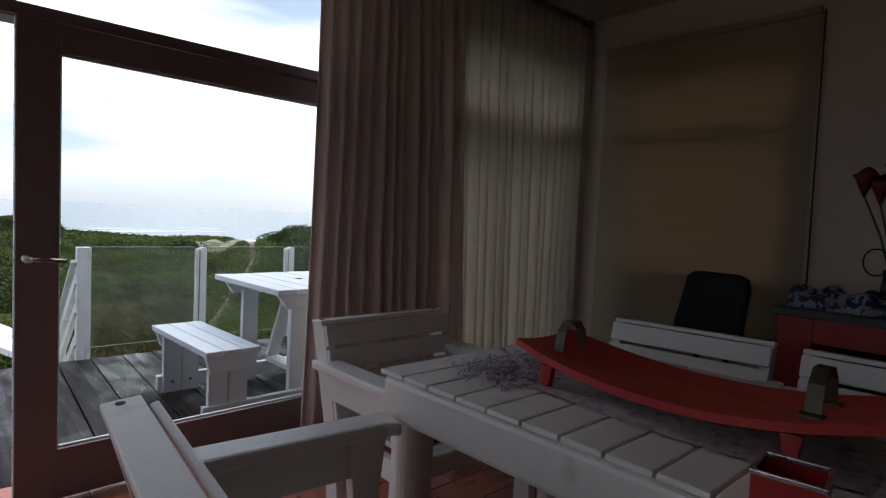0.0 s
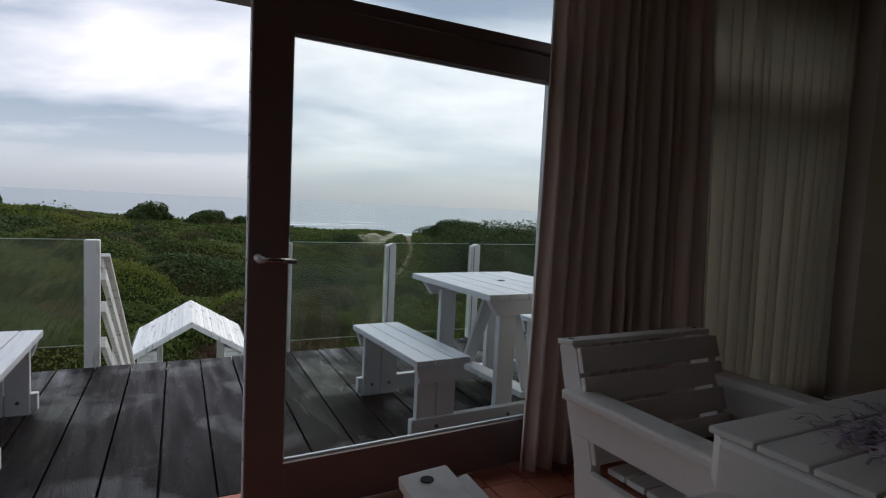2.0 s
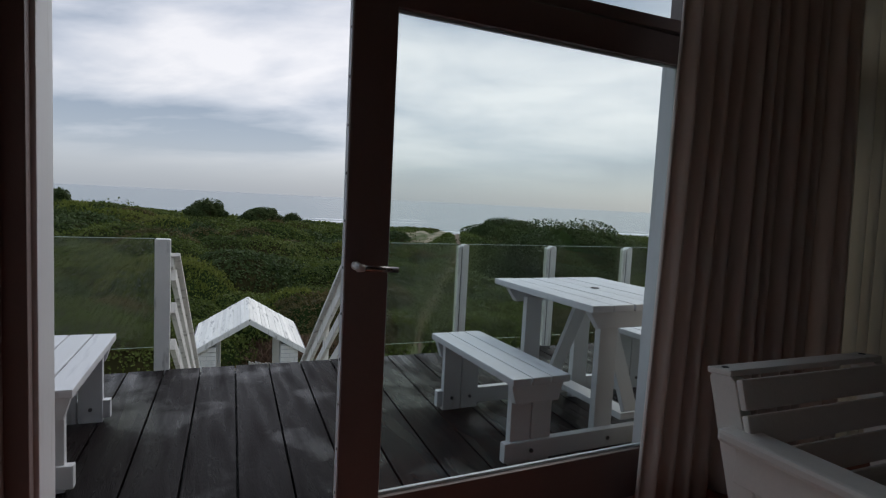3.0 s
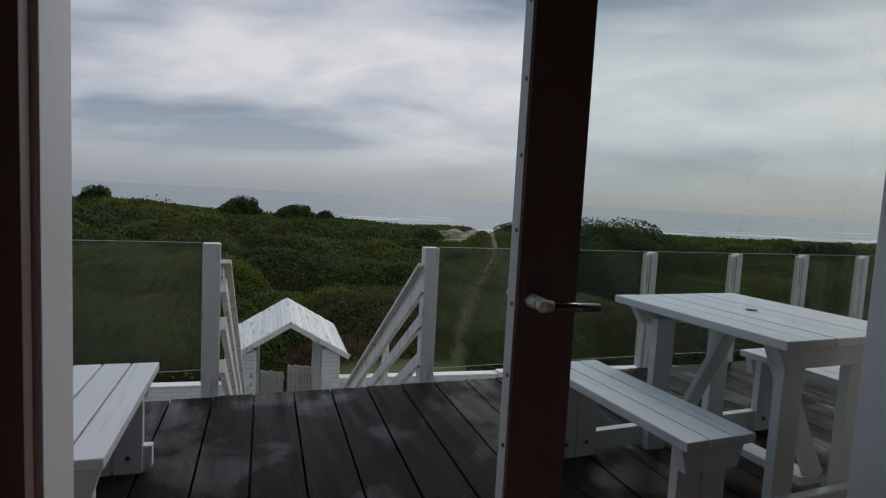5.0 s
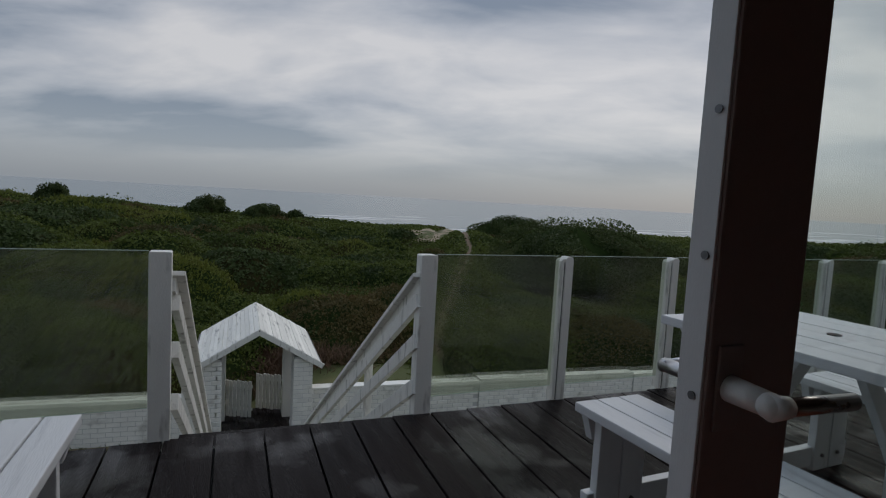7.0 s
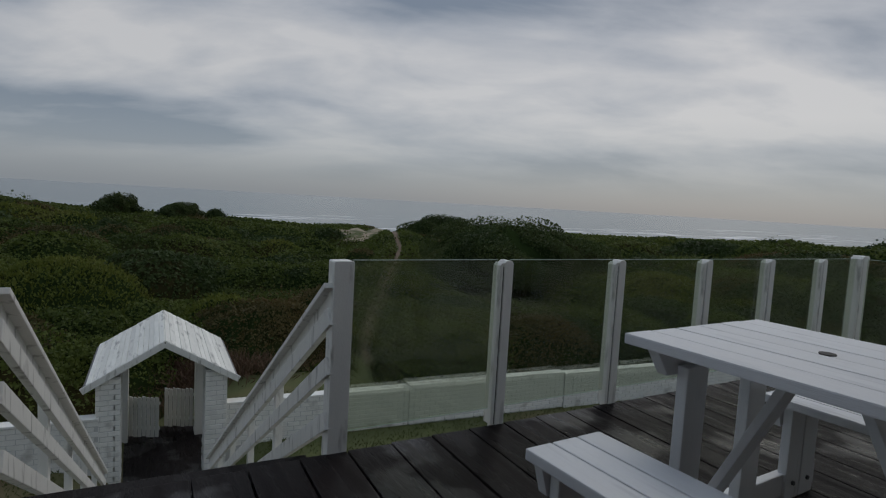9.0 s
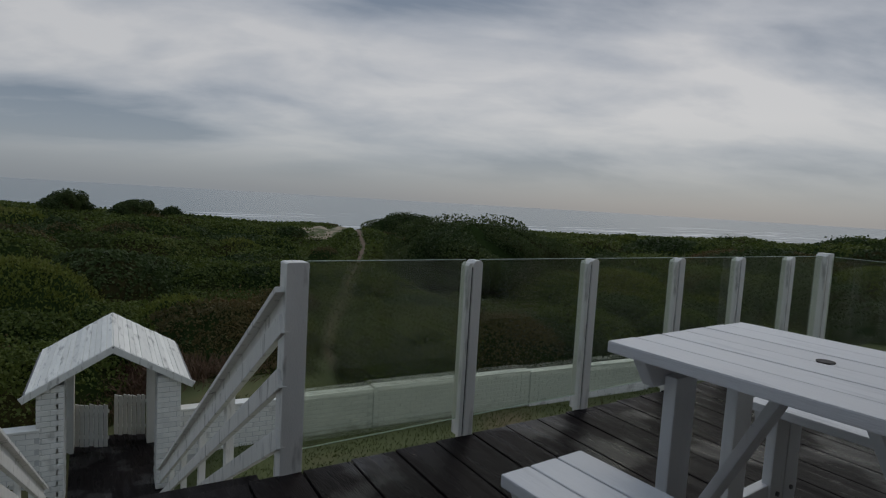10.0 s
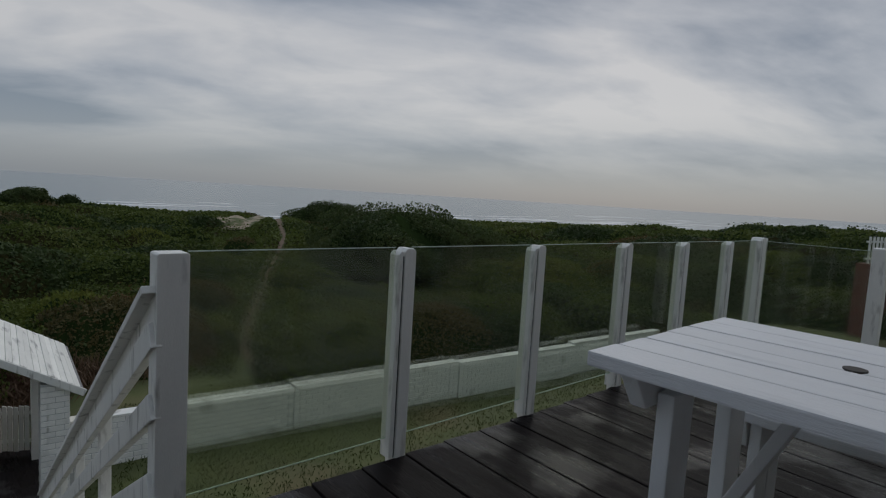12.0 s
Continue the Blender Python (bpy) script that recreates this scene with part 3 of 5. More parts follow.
def curtain(name, label, x0, x1, y, z0, z1, folds, depth, material, seed, flare=(0.0, 0.0)):
    """A hanging curtain: a doubled sheet in uneven folds, gathered at the top."""
    rnd = random.Random(seed)
    n, rows = folds * 10, 14
    edges = [0.0]
    for _ in range(folds):
        edges.append(edges[-1] + rnd.uniform(0.6, 1.4))
    edges = [e / edges[-1] for e in edges]
    amp = [rnd.uniform(0.55, 1.1) for _ in range(folds)]
    co, fc = [], []
    for r in range(rows + 1):
        v = r / rows
        z = z1 + (z0 - z1) * v
        for i in range(n + 1):
            k = min(i // 10, folds - 1)
            u = (i - 10 * k) / 10
            s = edges[k] + (edges[k + 1] - edges[k]) * u
            a = depth * amp[k] * (0.45 + 0.55 * min(1, v * 2.2)) * math.sin(2 * math.pi * u)
            a += depth * 0.35 * math.sin(5.1 * s + 2.3 * v + seed)
            xa, xb = x0 + flare[0] * v, x1 + flare[1] * v
            co.append((xa + (xb - xa) * s + 0.012 * math.sin(9 * s + 3 * v), y + a, z + (0.006 * math.sin(40 * s) if r == rows else 0)))
    for r in range(rows):
        for i in range(n):
            q = r * (n + 1) + i
            fc.append((q, q + 1, q + n + 2, q + n + 1))
    ob = new(name, raw_mesh(name, np.array(co), np.array(fc), material, True))
    so = ob.modifiers.new("thick", "SOLIDIFY")
    so.thickness = 0.003
    return tagged(ob, label, "curtain")


curtain("curtain", "heavy cream curtain drawn aside beside the glass door", 1.262, 2.34, -0.172, 0.02, 2.97, 12, 0.036, CURTAIN, 3, (-0.045, 0.14))
curtain("curtain", "pale curtain drawn across a daylit window", 2.31, 3.805, -0.135, 0.02, 2.97, 15, 0.045, SHEER, 8, (0.13, 0.02))
rod = thing("curtain_rod", "dark wooden curtain rod with end knob", "curtain rod")
bm = bmesh.new()
tube(bm, (1.2, -0.165, 2.975), (3.80, -0.165, 2.975), 0.018, 0.018, 14)
part("rod", bm, ROD, rod, smooth=True)
bm = bmesh.new()
bmesh.ops.create_uvsphere(bm, u_segments=14, v_segments=10, radius=0.034, matrix=Matrix.Translation((3.80, -0.165, 2.975)))
part("finial", bm, ROD, rod, smooth=True)
for x in (1.3, 2.7, 3.74):
    bm = bmesh.new()
    bx(bm, x - 0.012, x + 0.012, -0.165, 0.0, 2.945, 2.965, 0.003)
    part("bracket", bm, ROD, rod)

# roman blind: soft horizontal folds
blind = thing("roman_blind", "tan woven roman blind lowered over a window", "blind")
for i in range(14):
    z0 = 0.092 + i * 0.192
    bm = bmesh.new()
    prism(bm, [(4.105, z0), (4.1030, z0 + 0.005), (4.1034, z0 + 0.192), (4.105, z0 + 0.197)], 1, -1.78, -0.16)
    part("fold", bm, BLIND, blind)
block("head_rail", BLIND, blind, 4.07, 4.115, -1.78, -0.16, 2.78, 2.83)
bm = bmesh.new()
tube(bm, (4.09, -1.815, 0.95), (4.09, -1.80, 2.8), 0.006, 0.006, 8)
part("cord", bm, DARK_EDGE, blind, "dark hanging cord")


# ---------------------------------------------------------------- furniture in the room
def armchair(at, label):
    """A slatted garden armchair; the sitter looks along +y, its back stands at y = 0."""
    c = thing("armchair", label, "chair", "white armchairs round the table", at=at)
    w = 0.37
    for s in (-1, 1):
        x0, x1 = sorted((s * w, s * (w - 0.045)))
        bm = bmesh.new()
        prism(bm, [(0.10, 0.0), (0.19, 0.0), (0.135, 0.42), (0.022, 0.79), (0.008, 0.80), (-0.062, 0.795), (-0.07, 0.78), (0.045, 0.40)], 0, x0, x1, 0.004)
        part("back_post", bm, CREAM_WOOD, c)
        x0, x1 = x0 + s * 0.025, x1 + s * 0.025
        bm = bmesh.new()
        prism(bm, [(0.56, 0.0), (0.66, 0.0), (0.64, 0.22), (0.66, 0.44), (0.68, 0.615), (0.55, 0.615), (0.575, 0.42)], 0, x0, x1, 0.004)
        part("front_leg", bm, CREAM_WOOD, c)
        xa0, xa1 = sorted((s * (w + 0.055), s * (w - 0.055)))
        bm = bmesh.new()
        prism(bm, [(xa0, 0.02), (xa1, 0.02), (xa1, 0.66), (xa1 + 0.02, 0.70), (xa0 + 0.03, 0.72), (xa0, 0.69)], 2, 0.615, 0.655, 0.012)
        part("arm", bm, CREAM_WOOD, c)
        bm = bmesh.new()
        bx(bm, x0 + 0.004, x1 - 0.004, 0.06, 0.57, 0.50, 0.615, 0.004)
        part("arm_rail", bm, CREAM_WOOD, c)
        bm = bmesh.new()
        bx(bm, x0 + 0.004, x1 - 0.004, 0.13, 0.60, 0.30, 0.385, 0.004)
        part("seat_rail", bm, CREAM_WOOD, c)
    for k in range(4):
        z = 0.455 + 0.1005 * k
        y = 0.1385 - 0.0305 * k
        bm = bmesh.new()
        bx(bm, -w, w, -0.011, 0.011, -0.0455, 0.0455, 0.006, pose(0, y, z, 17))
        part("back_slat", bm, CREAM_WOOD, c)
    bm = bmesh.new()
    bx(bm, -w - 0.004, w + 0.004, -0.068, 0.018, -0.010, 0.010, 0.005, pose(0, -0.010, 0.808, 6))
    part("top_cap", bm, CREAM_WOOD, c)
    for s in (-1, 1):
        bm = bmesh.new()
        tube(bm, (s * (w - 0.03), -0.040, 0.812), (s * (w - 0.03), -0.040, 0.8165), 0.011, 0.011, 14)
        part("screw_plug", bm, DARK_EDGE, c, "dark sunk screw plug")
    for k in range(6):
        y = 0.17 + 0.086 * k
        bm = bmesh.new()
        bx(bm, -w + 0.046, w - 0.046, y, y + 0.078, 0.385, 0.407, 0.006)
        part("seat_slat", bm, CREAM_WOOD, c)
    block("front_rail", CREAM_WOOD, c, -w + 0.046, w - 0.046, 0.60, 0.625, 0.29, 0.38)
    return c


chair = armchair(pose(1.355, -0.755, 0, 0, 0, 180), "off-white slatted wooden armchair drawn up at the table's end")
tagged(copy_thing(chair, pose(0.005, -1.90, 0, 0, 0, -95.5) @ Matrix.Diagonal((1, 1, 1.045, 1))), "off-white slatted wooden armchair with wide flat arms beside the table")
c3 = tagged(copy_thing(chair, pose(2.435, -1.765, 0, 0, 0, 96)), "off-white slatted wooden armchair behind the dining table")
tagged(copy_thing(chair, pose(2.455, -2.63, 0, 0, 0, 93)), "off-white slatted wooden armchair behind the dining table")

def cushion(label, x, y, z, turn, material):
    """A soft square seat pad with a sagging middle."""
    bm = bmesh.new()
    bmesh.ops.create_grid(bm, x_segments=14, y_segments=14, size=0.24)
    for v in bm.verts:
        e = max(abs(v.co.x), abs(v.co.y)) / 0.24
        v.co.z = 0.045 * (1 - e ** 4) + 0.006 * math.sin(21 * v.co.x + 13 * v.co.y) * (1 - e) + 0.008
    low = bmesh.ops.duplicate(bm, geom=bm.faces[:])
    for g in low["geom"]:
        if isinstance(g, bmesh.types.BMVert):
            g.co.z = 0.001
    bmesh.ops.remove_doubles(bm, verts=bm.verts[:], dist=0.0075)
    ob = new("seat_cushion", mesh_of(bm, "seat_cushion", material, True))
    ob.matrix_world = pose(x, y, z, 0, 0, turn)
    return tagged(ob, label, "cushion")


cushion("grey-brown seat cushion on a white armchair", 0.385, -1.93, 0.4265, 3, PAD_GREY)
cushion("dark red-brown seat cushion on a white armchair", 1.37, -1.12, 0.408, -4, PAD_RED)

# dining table: slats across, thick rounded apron, round legs
TX0, TX1, TY0, TY1 = 0.775, 1.775, -3.45, -1.455
table = thing("dining_table", "off-white painted slatted dining table with a thick rounded frame", "table")
bm = bmesh.new()
prism(bm, [(TX0 + 0.06, TY1), (TX0, TY1 - 0.06), (TX0, TY0), (TX0 + 0.085, TY0), (TX0 + 0.085, TY1)], 2, 0.65, 0.780, 0.014)
part("side_rail", bm, CREAM_WOOD, table)
bm = bmesh.new()
prism(bm, [(TX1 - 0.06, TY1), (TX1, TY1 - 0.06), (TX1, TY0), (TX1 - 0.085, TY0), (TX1 - 0.085, TY1)], 2, 0.65, 0.780, 0.014)
part("side_rail", bm, CREAM_WOOD, table)
block("end_rail", CREAM_WOOD, table, TX0 + 0.086, TX1 - 0.086, TY1 - 0.05, TY1, 0.65, 0.780, bev=0.01)
block("end_rail", CREAM_WOOD, table, TX0 + 0.086, TX1 - 0.086, TY0, TY0 + 0.05, 0.65, 0.780, bev=0.01)
ys = TY1 - 0.012
while ys > TY0 + 0.1:
    w = 0.120
    bm = bmesh.new()
    bx(bm, TX0 + 0.012, TX1 - 0.012, ys - w, ys - 0.007, 0.781, 0.798, 0.006)
    part("slat", bm, CREAM_WOOD, table)
    ys -= w
for x, y in ((TX0 + 0.10, TY1 - 0.10), (TX1 - 0.10, TY1 - 0.10), (TX0 + 0.10, TY0 + 0.12), (TX1 - 0.10, TY0 + 0.12)):
    bm = bmesh.new()
    tube(bm, (x, y, 0.0), (x, y, 0.66), 0.062, 0.068, 24)
    part("leg", bm, CREAM_WOOD, table, smooth=False)

# ---------------------------------------------------------------- deck and balustrade
deck = solid("deck", "dark wet timber deck with long gaps between the boards", "deck", [(-4.0, 5.80, 0.20, 2.37, -0.16, -0.05)], DARK_EDGE)
PITCH, XOFF = 0.2345, 0.004
board_bm = bmesh.new()
bx(board_bm, -PITCH / 2 + 0.005, PITCH / 2 - 0.005, 0.175, DECK_FAR, -0.045, -0.003, 0.004)
board_me = mesh_of(board_bm, "deck_board", DECK)
for k in range(-17, 25):
    b = part("deck_board", board_me, None, deck)
    b.matrix_local = pose(XOFF + PITCH * (k + 0.5), 2.45 + random.uniform(-0.008, 0.0), random.uniform(-0.003, 0.0), 0, 0, -2.9) @ pose(0, -2.45, 0)
block("fascia", WHITE_OLD, deck, -4.0, 5.80, 2.372, 2.405, -0.30, -0.05, label="white painted edge board")
solid("deck_base", "white plastered base under the deck", "wall", [(-4.0, 5.80, 0.16, 0.40, -3.6, -0.17), (-4.0, 5.80, 2.1, 2.36, -3.6, -0.17)], PLASTER_OUT)

POST_X = [1.595, 2.487, 3.372, 4.155, 4.94]
Y_POST = 2.43


def rail_post(x, y, w, d, h, top_chamfer, slot, label, turn=0):
    p = thing("balustrade_post", label, "post", "white balustrade posts", at=pose(x, y, 0, 0, 0, turn))
    bm = bmesh.new()
    c = top_chamfer
    prism(bm, [(-w / 2, -0.05), (w / 2, -0.05), (w / 2, h - c), (w / 2 - c, h), (-w / 2 + c, h), (-w / 2, h - c)], 1, -d / 2, d / 2, 0.004)
    part("shaft", bm, WHITE_OLD, p)
    if slot:
        bm = bmesh.new()
        bx(bm, -w / 2 - 0.008, -w / 2 - 0.001, -d / 2 + 0.006, d / 2 - 0.004, 0.0, h - 0.035)
        part("glass_groove", bm, DARK_EDGE, p, "dark groove that holds the glass")
        bm = bmesh.new()
        prism(bm, [(-w / 2 - 0.031, 0.0), (-w / 2 - 0.0085, 0.0), (-w / 2 - 0.0085, h - 0.012), (-w / 2 - 0.018, h - 0.012), (-w / 2 - 0.031, h - 0.028)], 1, -d / 2 + 0.002, d / 2 - 0.002, 0.003)
        part("cover_strip", bm, WHITE_OLD, p)
    return p


def glass_panel(a, b, z0=0.088, z1=0.925, sheet=None):
    """A sheet of balustrade glass between two points of the plan."""
    g = thing("glass_panel", "green-tinted salt-hazed glass balustrade panel", "glass panel", "balustrade glass")
    bm = bmesh.new()
    beam(bm, (a[0], a[1], (z0 + z1) / 2), (b[0], b[1], (z0 + z1) / 2), 0.008, z1 - z0)
    p = part("sheet", bm, sheet or RAIL_GLASS, g)
    p.visible_shadow = False
    bm = bmesh.new()
    beam(bm, (a[0], a[1], z1 + 0.002), (b[0], b[1], z1 + 0.002), 0.006, 0.003)
    part("edge", bm, EDGE_GLASS, g)
    bm = bmesh.new()
    beam(bm, (a[0], a[1], z0 - 0.002), (b[0], b[1], z0 - 0.002), 0.006, 0.003)
    part("edge", bm, EDGE_GLASS, g)
    return g


NEWEL_R, NEWEL_L = 0.653, -0.722
rail_post(NEWEL_R, Y_POST + 0.03, 0.10, 0.085, 0.925, 0.006, False, "thick white newel post at the head of the stairs")
rail_post(NEWEL_L, Y_POST + 0.03, 0.10, 0.085, 0.925, 0.006, False, "thick white newel post at the head of the stairs")
for x in POST_X:
    rail_post(x + 0.013, Y_POST + 0.02, 0.060, 0.07, 0.925, 0.014, True, "slim white balustrade post with a chamfered top")
rail_post(5.62, Y_POST + 0.02, 0.10, 0.10, 0.955, 0.008, True, "white corner post of the balustrade")
xs = [NEWEL_R + 0.052] + [v for x in POST_X for v in (x - 0.045, x + 0.043)] + [5.568]
for i in range(0, len(xs), 2):
    glass_panel((xs[i], Y_POST + 0.02), (xs[i + 1], Y_POST + 0.02), sheet=MILKY_GLASS if i == 0 else None)
glass_panel((5.62, 2.39), (5.62, 1.62))
rail_post(5.62, 1.56, 0.10, 0.10, 0.955, 0.008, False, "white corner post of the balustrade")
glass_panel((5.62, 1.50), (5.62, 0.3))
glass_panel((-2.1, Y_POST + 0.02), (NEWEL_L - 0.052, Y_POST + 0.02), 0.16, sheet=MILKY_GLASS)
rail_post(-2.15, Y_POST + 0.02, 0.082, 0.06, 0.925, 0.016, True, "slim white balustrade post with a chamfered top")
glass_panel((-3.6, Y_POST + 0.02), (-2.2, Y_POST + 0.02), 0.16)

# stairs down to the garden gate
SLOPE = 0.588
stairs = thing("stairs", "dark timber stairs going down to the garden", "stairs", kind="structure")
N_STEP = 22
for k in range(N_STEP):
    z, y = -0.165 * (k + 1), 2.53 + 0.28 * k
    block("tread", DECK, stairs, -0.66, 0.60, y, y + 0.30, z - 0.04, z)
for x in (-0.70, 0.63):
    bm = bmesh.new()
    prism(bm, [(2.50, -0.05), (2.52 + 0.28 * N_STEP, -0.165 * N_STEP - 0.02), (2.52 + 0.28 * N_STEP, -0.165 * N_STEP - 0.3), (2.50, -0.33)], 0, x - 0.02, x + 0.02, 0.004)
    part("stringer", bm, WHITE_OLD, stairs)


def stair_rail(x, s):
    r = thing("stair_railing", "white weathered timber stair railing with three sloping boards", "railing", "stair railings")
    y0, y1 = 2.47, 8.15
    for i, (z, h) in enumerate(((0.663, 0.086), (0.426, 0.086), (0.158, 0.086))):
        bm = bmesh.new()
        beam(bm, (x, y0, z), (x, y1 + 0.05 * i, z - SLOPE * (y1 + 0.05 * i - y0)), 0.036, h, 0.005, side=(1, 0, 0))
        part("sloping_board", bm, WHITE_OLD, r)
    bm = bmesh.new()
    beam(bm, (x - s * 0.005, y0, 0.81), (x - s * 0.005, y1, 0.81 - SLOPE * (y1 - y0)), 0.075, 0.028, 0.005, side=(1, 0, 0))
    part("handrail", bm, WHITE_OLD, r)
    bm = bmesh.new()
    beam(bm, (x + s * 0.012, y0, 0.755), (x + s * 0.012, y1, 0.755 - SLOPE * (y1 - y0)), 0.022, 0.075, 0.004, side=(1, 0, 0))
    part("under_rail", bm, WHITE_OLD, r)
    for y in (3.83, 4.95, 6.10, 7.25):
        top = 0.79 - SLOPE * (y - y0)
        bm = bmesh.new()
        bx(bm, x + s * 0.045 - 0.026, x + s * 0.045 + 0.026, y - 0.04, y + 0.04, top - 1.55, top, 0.005)
        part("post", bm, WHITE_OLD, r)
    return r


STAIR_TURN = pose(0, 2.5, 0, 0, 0, -3.2) @ pose(0, -2.5, 0)
for ob in (stairs, stair_rail(0.608, 1), stair_rail(-0.655, -1)):
    ob.matrix_world = STAIR_TURN


# ---------------------------------------------------------------- picnic tables on the deck
def picnic_table(at, label):
    """A picnic table with two fixed benches, boards along y, centred on the origin."""
    t = thing("picnic_table", label, "picnic table", "white picnic tables", at=at)
    L = 0.49
    for k in range(6):
        x = -0.42 + 0.14 * k
        bm = bmesh.new()
        bx(bm, x + 0.0035, x + 0.1365, -L + 0.004 * (k % 2), L - 0.003 * (k % 3), 0.765, 0.803 - 0.001 * (k % 2), 0.006)
        part("top_board", bm, WHITE_DECK, t)
    bm = bmesh.new()
    bmesh.ops.create_circle(bm, cap_ends=True, segments=24, radius=0.026, matrix=Matrix.Translation((0.025, 0.03, 0.8055)))
    r = bmesh.ops.extrude_face_region(bm, geom=bm.faces[:])
    bmesh.ops.translate(bm, verts=[v for v in r["geom"] if isinstance(v, bmesh.types.BMVert)], vec=(0, 0, -0.03))
    part("umbrella_hole", bm, DARK_EDGE, t, "dark parasol hole")
    for s in (-1, 1):
        y = s * 0.40
        bm = bmesh.new()
        prism(bm, [(-0.38, 0.764), (0.38, 0.764), (0.31, 0.665), (-0.31, 0.665)], 1, y - 0.022, y + 0.022, 0.005)
        part("cross_bar", bm, WHITE_WOOD, t)
        for x in (-0.20, 0.20):
            bm = bmesh.new()
            bx(bm, x - 0.06, x + 0.06, y - s * 0.024 - 0.022, y - s * 0.024 + 0.022, 0.0, 0.70, 0.005, pose(0, -s * 0.022, 0))
            part("leg", bm, WHITE_WOOD, t)
        bm = bmesh.new()
        bx(bm, -0.84, 0.84, y + s * 0.0 - 0.022, y + s * 0.0 + 0.022, 0.02, 0.12, 0.006)
        part("foot_beam", bm, WHITE_WOOD, t)
        for x in (-0.685, -0.20, 0.20, 0.685):
            bm = bmesh.new()
            tube(bm, (x, y + s * 0.022, 0.07), (x, y + s * 0.028, 0.07), 0.011, 0.011, 10)
            part("bolt", bm, SCREW, t)
        bm = bmesh.new()
        beam(bm, (0, s * 0.36, 0.17), (0, s * 0.08, 0.76), 0.095, 0.032, 0.004, side=(1, 0, 0))
        part("brace", bm, WHITE_WOOD, t)
    bm = bmesh.new()
    bx(bm, -0.055, 0.055, -0.355, 0.355, 0.122, 0.16, 0.005)
    part("stretcher", bm, WHITE_WOOD, t)
    for s in (-1, 1):
        for k in range(3):
            x = s * 0.685 - 0.17 + 0.1133 * k
            bm = bmesh.new()
            bx(bm, x + 0.0035, x + 0.110, -L + 0.008, L - 0.01, 0.425, 0.463, 0.006)
            part("bench_board", bm, WHITE_DECK, t)
        for e in (-1, 1):
            y = e * 0.43
            bm = bmesh.new()
            prism(bm, [(s * 0.685 - 0.155, 0.424), (s * 0.685 + 0.155, 0.424), (s * 0.685 + 0.125, 0.325), (s * 0.685 - 0.125, 0.325)], 1, y - 0.02, y + 0.02, 0.004)
            part("bench_cleat", bm, WHITE_WOOD, t)
            for dx in (-0.062, 0.062):
                bm = bmesh.new()
                bx(bm, s * 0.685 + dx - 0.058, s * 0.685 + dx + 0.058, y - e * 0.052 - 0.02 + e * 0.009, y - e * 0.052 + 0.02 + e * 0.009, 0.0, 0.42, 0.005)
                part("bench_leg", bm, WHITE_WOOD, t)
                bm = bmesh.new()
                tube(bm, (s * 0.685 + dx, y - e * 0.063, 0.075), (s * 0.685 + dx, y - e * 0.072, 0.075), 0.010, 0.010, 10)
                part("bolt", bm, SCREW, t)
    return t


pic = picnic_table(pose(1.715, 0.815, 0, 0, 0, 1.6), "white painted wooden picnic table with fixed benches on the wet deck")
copy_thing(pic, pose(-1.78, 1.165, 0, 0, 0, -2.5))

# ---------------------------------------------------------------- garden gate house and wall
gate = thing("garden_gate", "white brick gate house with boarded roof and half-open picket gates", "gate house", at=pose(0.49, 10.0, 0, 0, 0, -3.5))
GZ, EAVE, RIDGE = -3.74, -1.97, -1.29
brick_bm = bmesh.new()
bx(brick_bm, -0.107, 0.107, -0.052, 0.052, -0.0365, 0.0365, 0.006)
brick_me = mesh_of(brick_bm, "brick", BRICK_WHITE)


def brick(parent, x, y, z, turn=0, sx=1.0):
    b = part("brick", brick_me, None, parent)
    b.matrix_local = pose(x, y, z, 0, 0, turn) @ Matrix.Diagonal((sx, 1, 1, 1))
    return b


for s in (-1, 1):
    px = s * 0.80
    bm = bmesh.new()
    bx(bm, px - 0.165, px + 0.165, 0.02, 0.60, GZ, -1.84)
    pillar = part("pillar", bm, MORTAR, gate, "white painted brick pillar")
    for k in range(22):
        z = GZ + 0.045 + 0.085 * k
        if k % 2:
            brick(pillar, px - 0.0885, 0.06, z, 0, 0.8)
            brick(pillar, px + 0.0885, 0.06, z, 0, 0.8)
            brick(pillar, px - s * 0.125, 0.20, z, 90, 0.75)
            brick(pillar, px - s * 0.125, 0.43, z, 90)
        else:
            brick(pillar, px, 0.06, z, 0)
            brick(pillar, px + s * 0.145, 0.06, z, 0, 0.28)
            brick(pillar, px - s * 0.125, 0.115, z, 90)
            brick(pillar, px - s * 0.125, 0.345, z, 90)
    bm = bmesh.new()
    bx(bm, px - s * 0.045 - 0.165, px - s * 0.045 + 0.165, 1.95, 2.30, GZ - 0.1, -1.84, 0.004)
    part("rear_pillar", bm, BRICK_WHITE, gate)
# roof boards run from front to back, edge to edge down the slope
HALF, DEPTH = 1.16, 2.55
rise = math.atan2(RIDGE - EAVE, HALF)
length = math.hypot(RIDGE - EAVE, HALF)
rb_bm = bmesh.new()
bx(rb_bm, 0.003, 0.088, -0.02, DEPTH, -0.012, 0.012, 0.003)
rb_me = mesh_of(rb_bm, "roof_board", ROOF_WHITE)
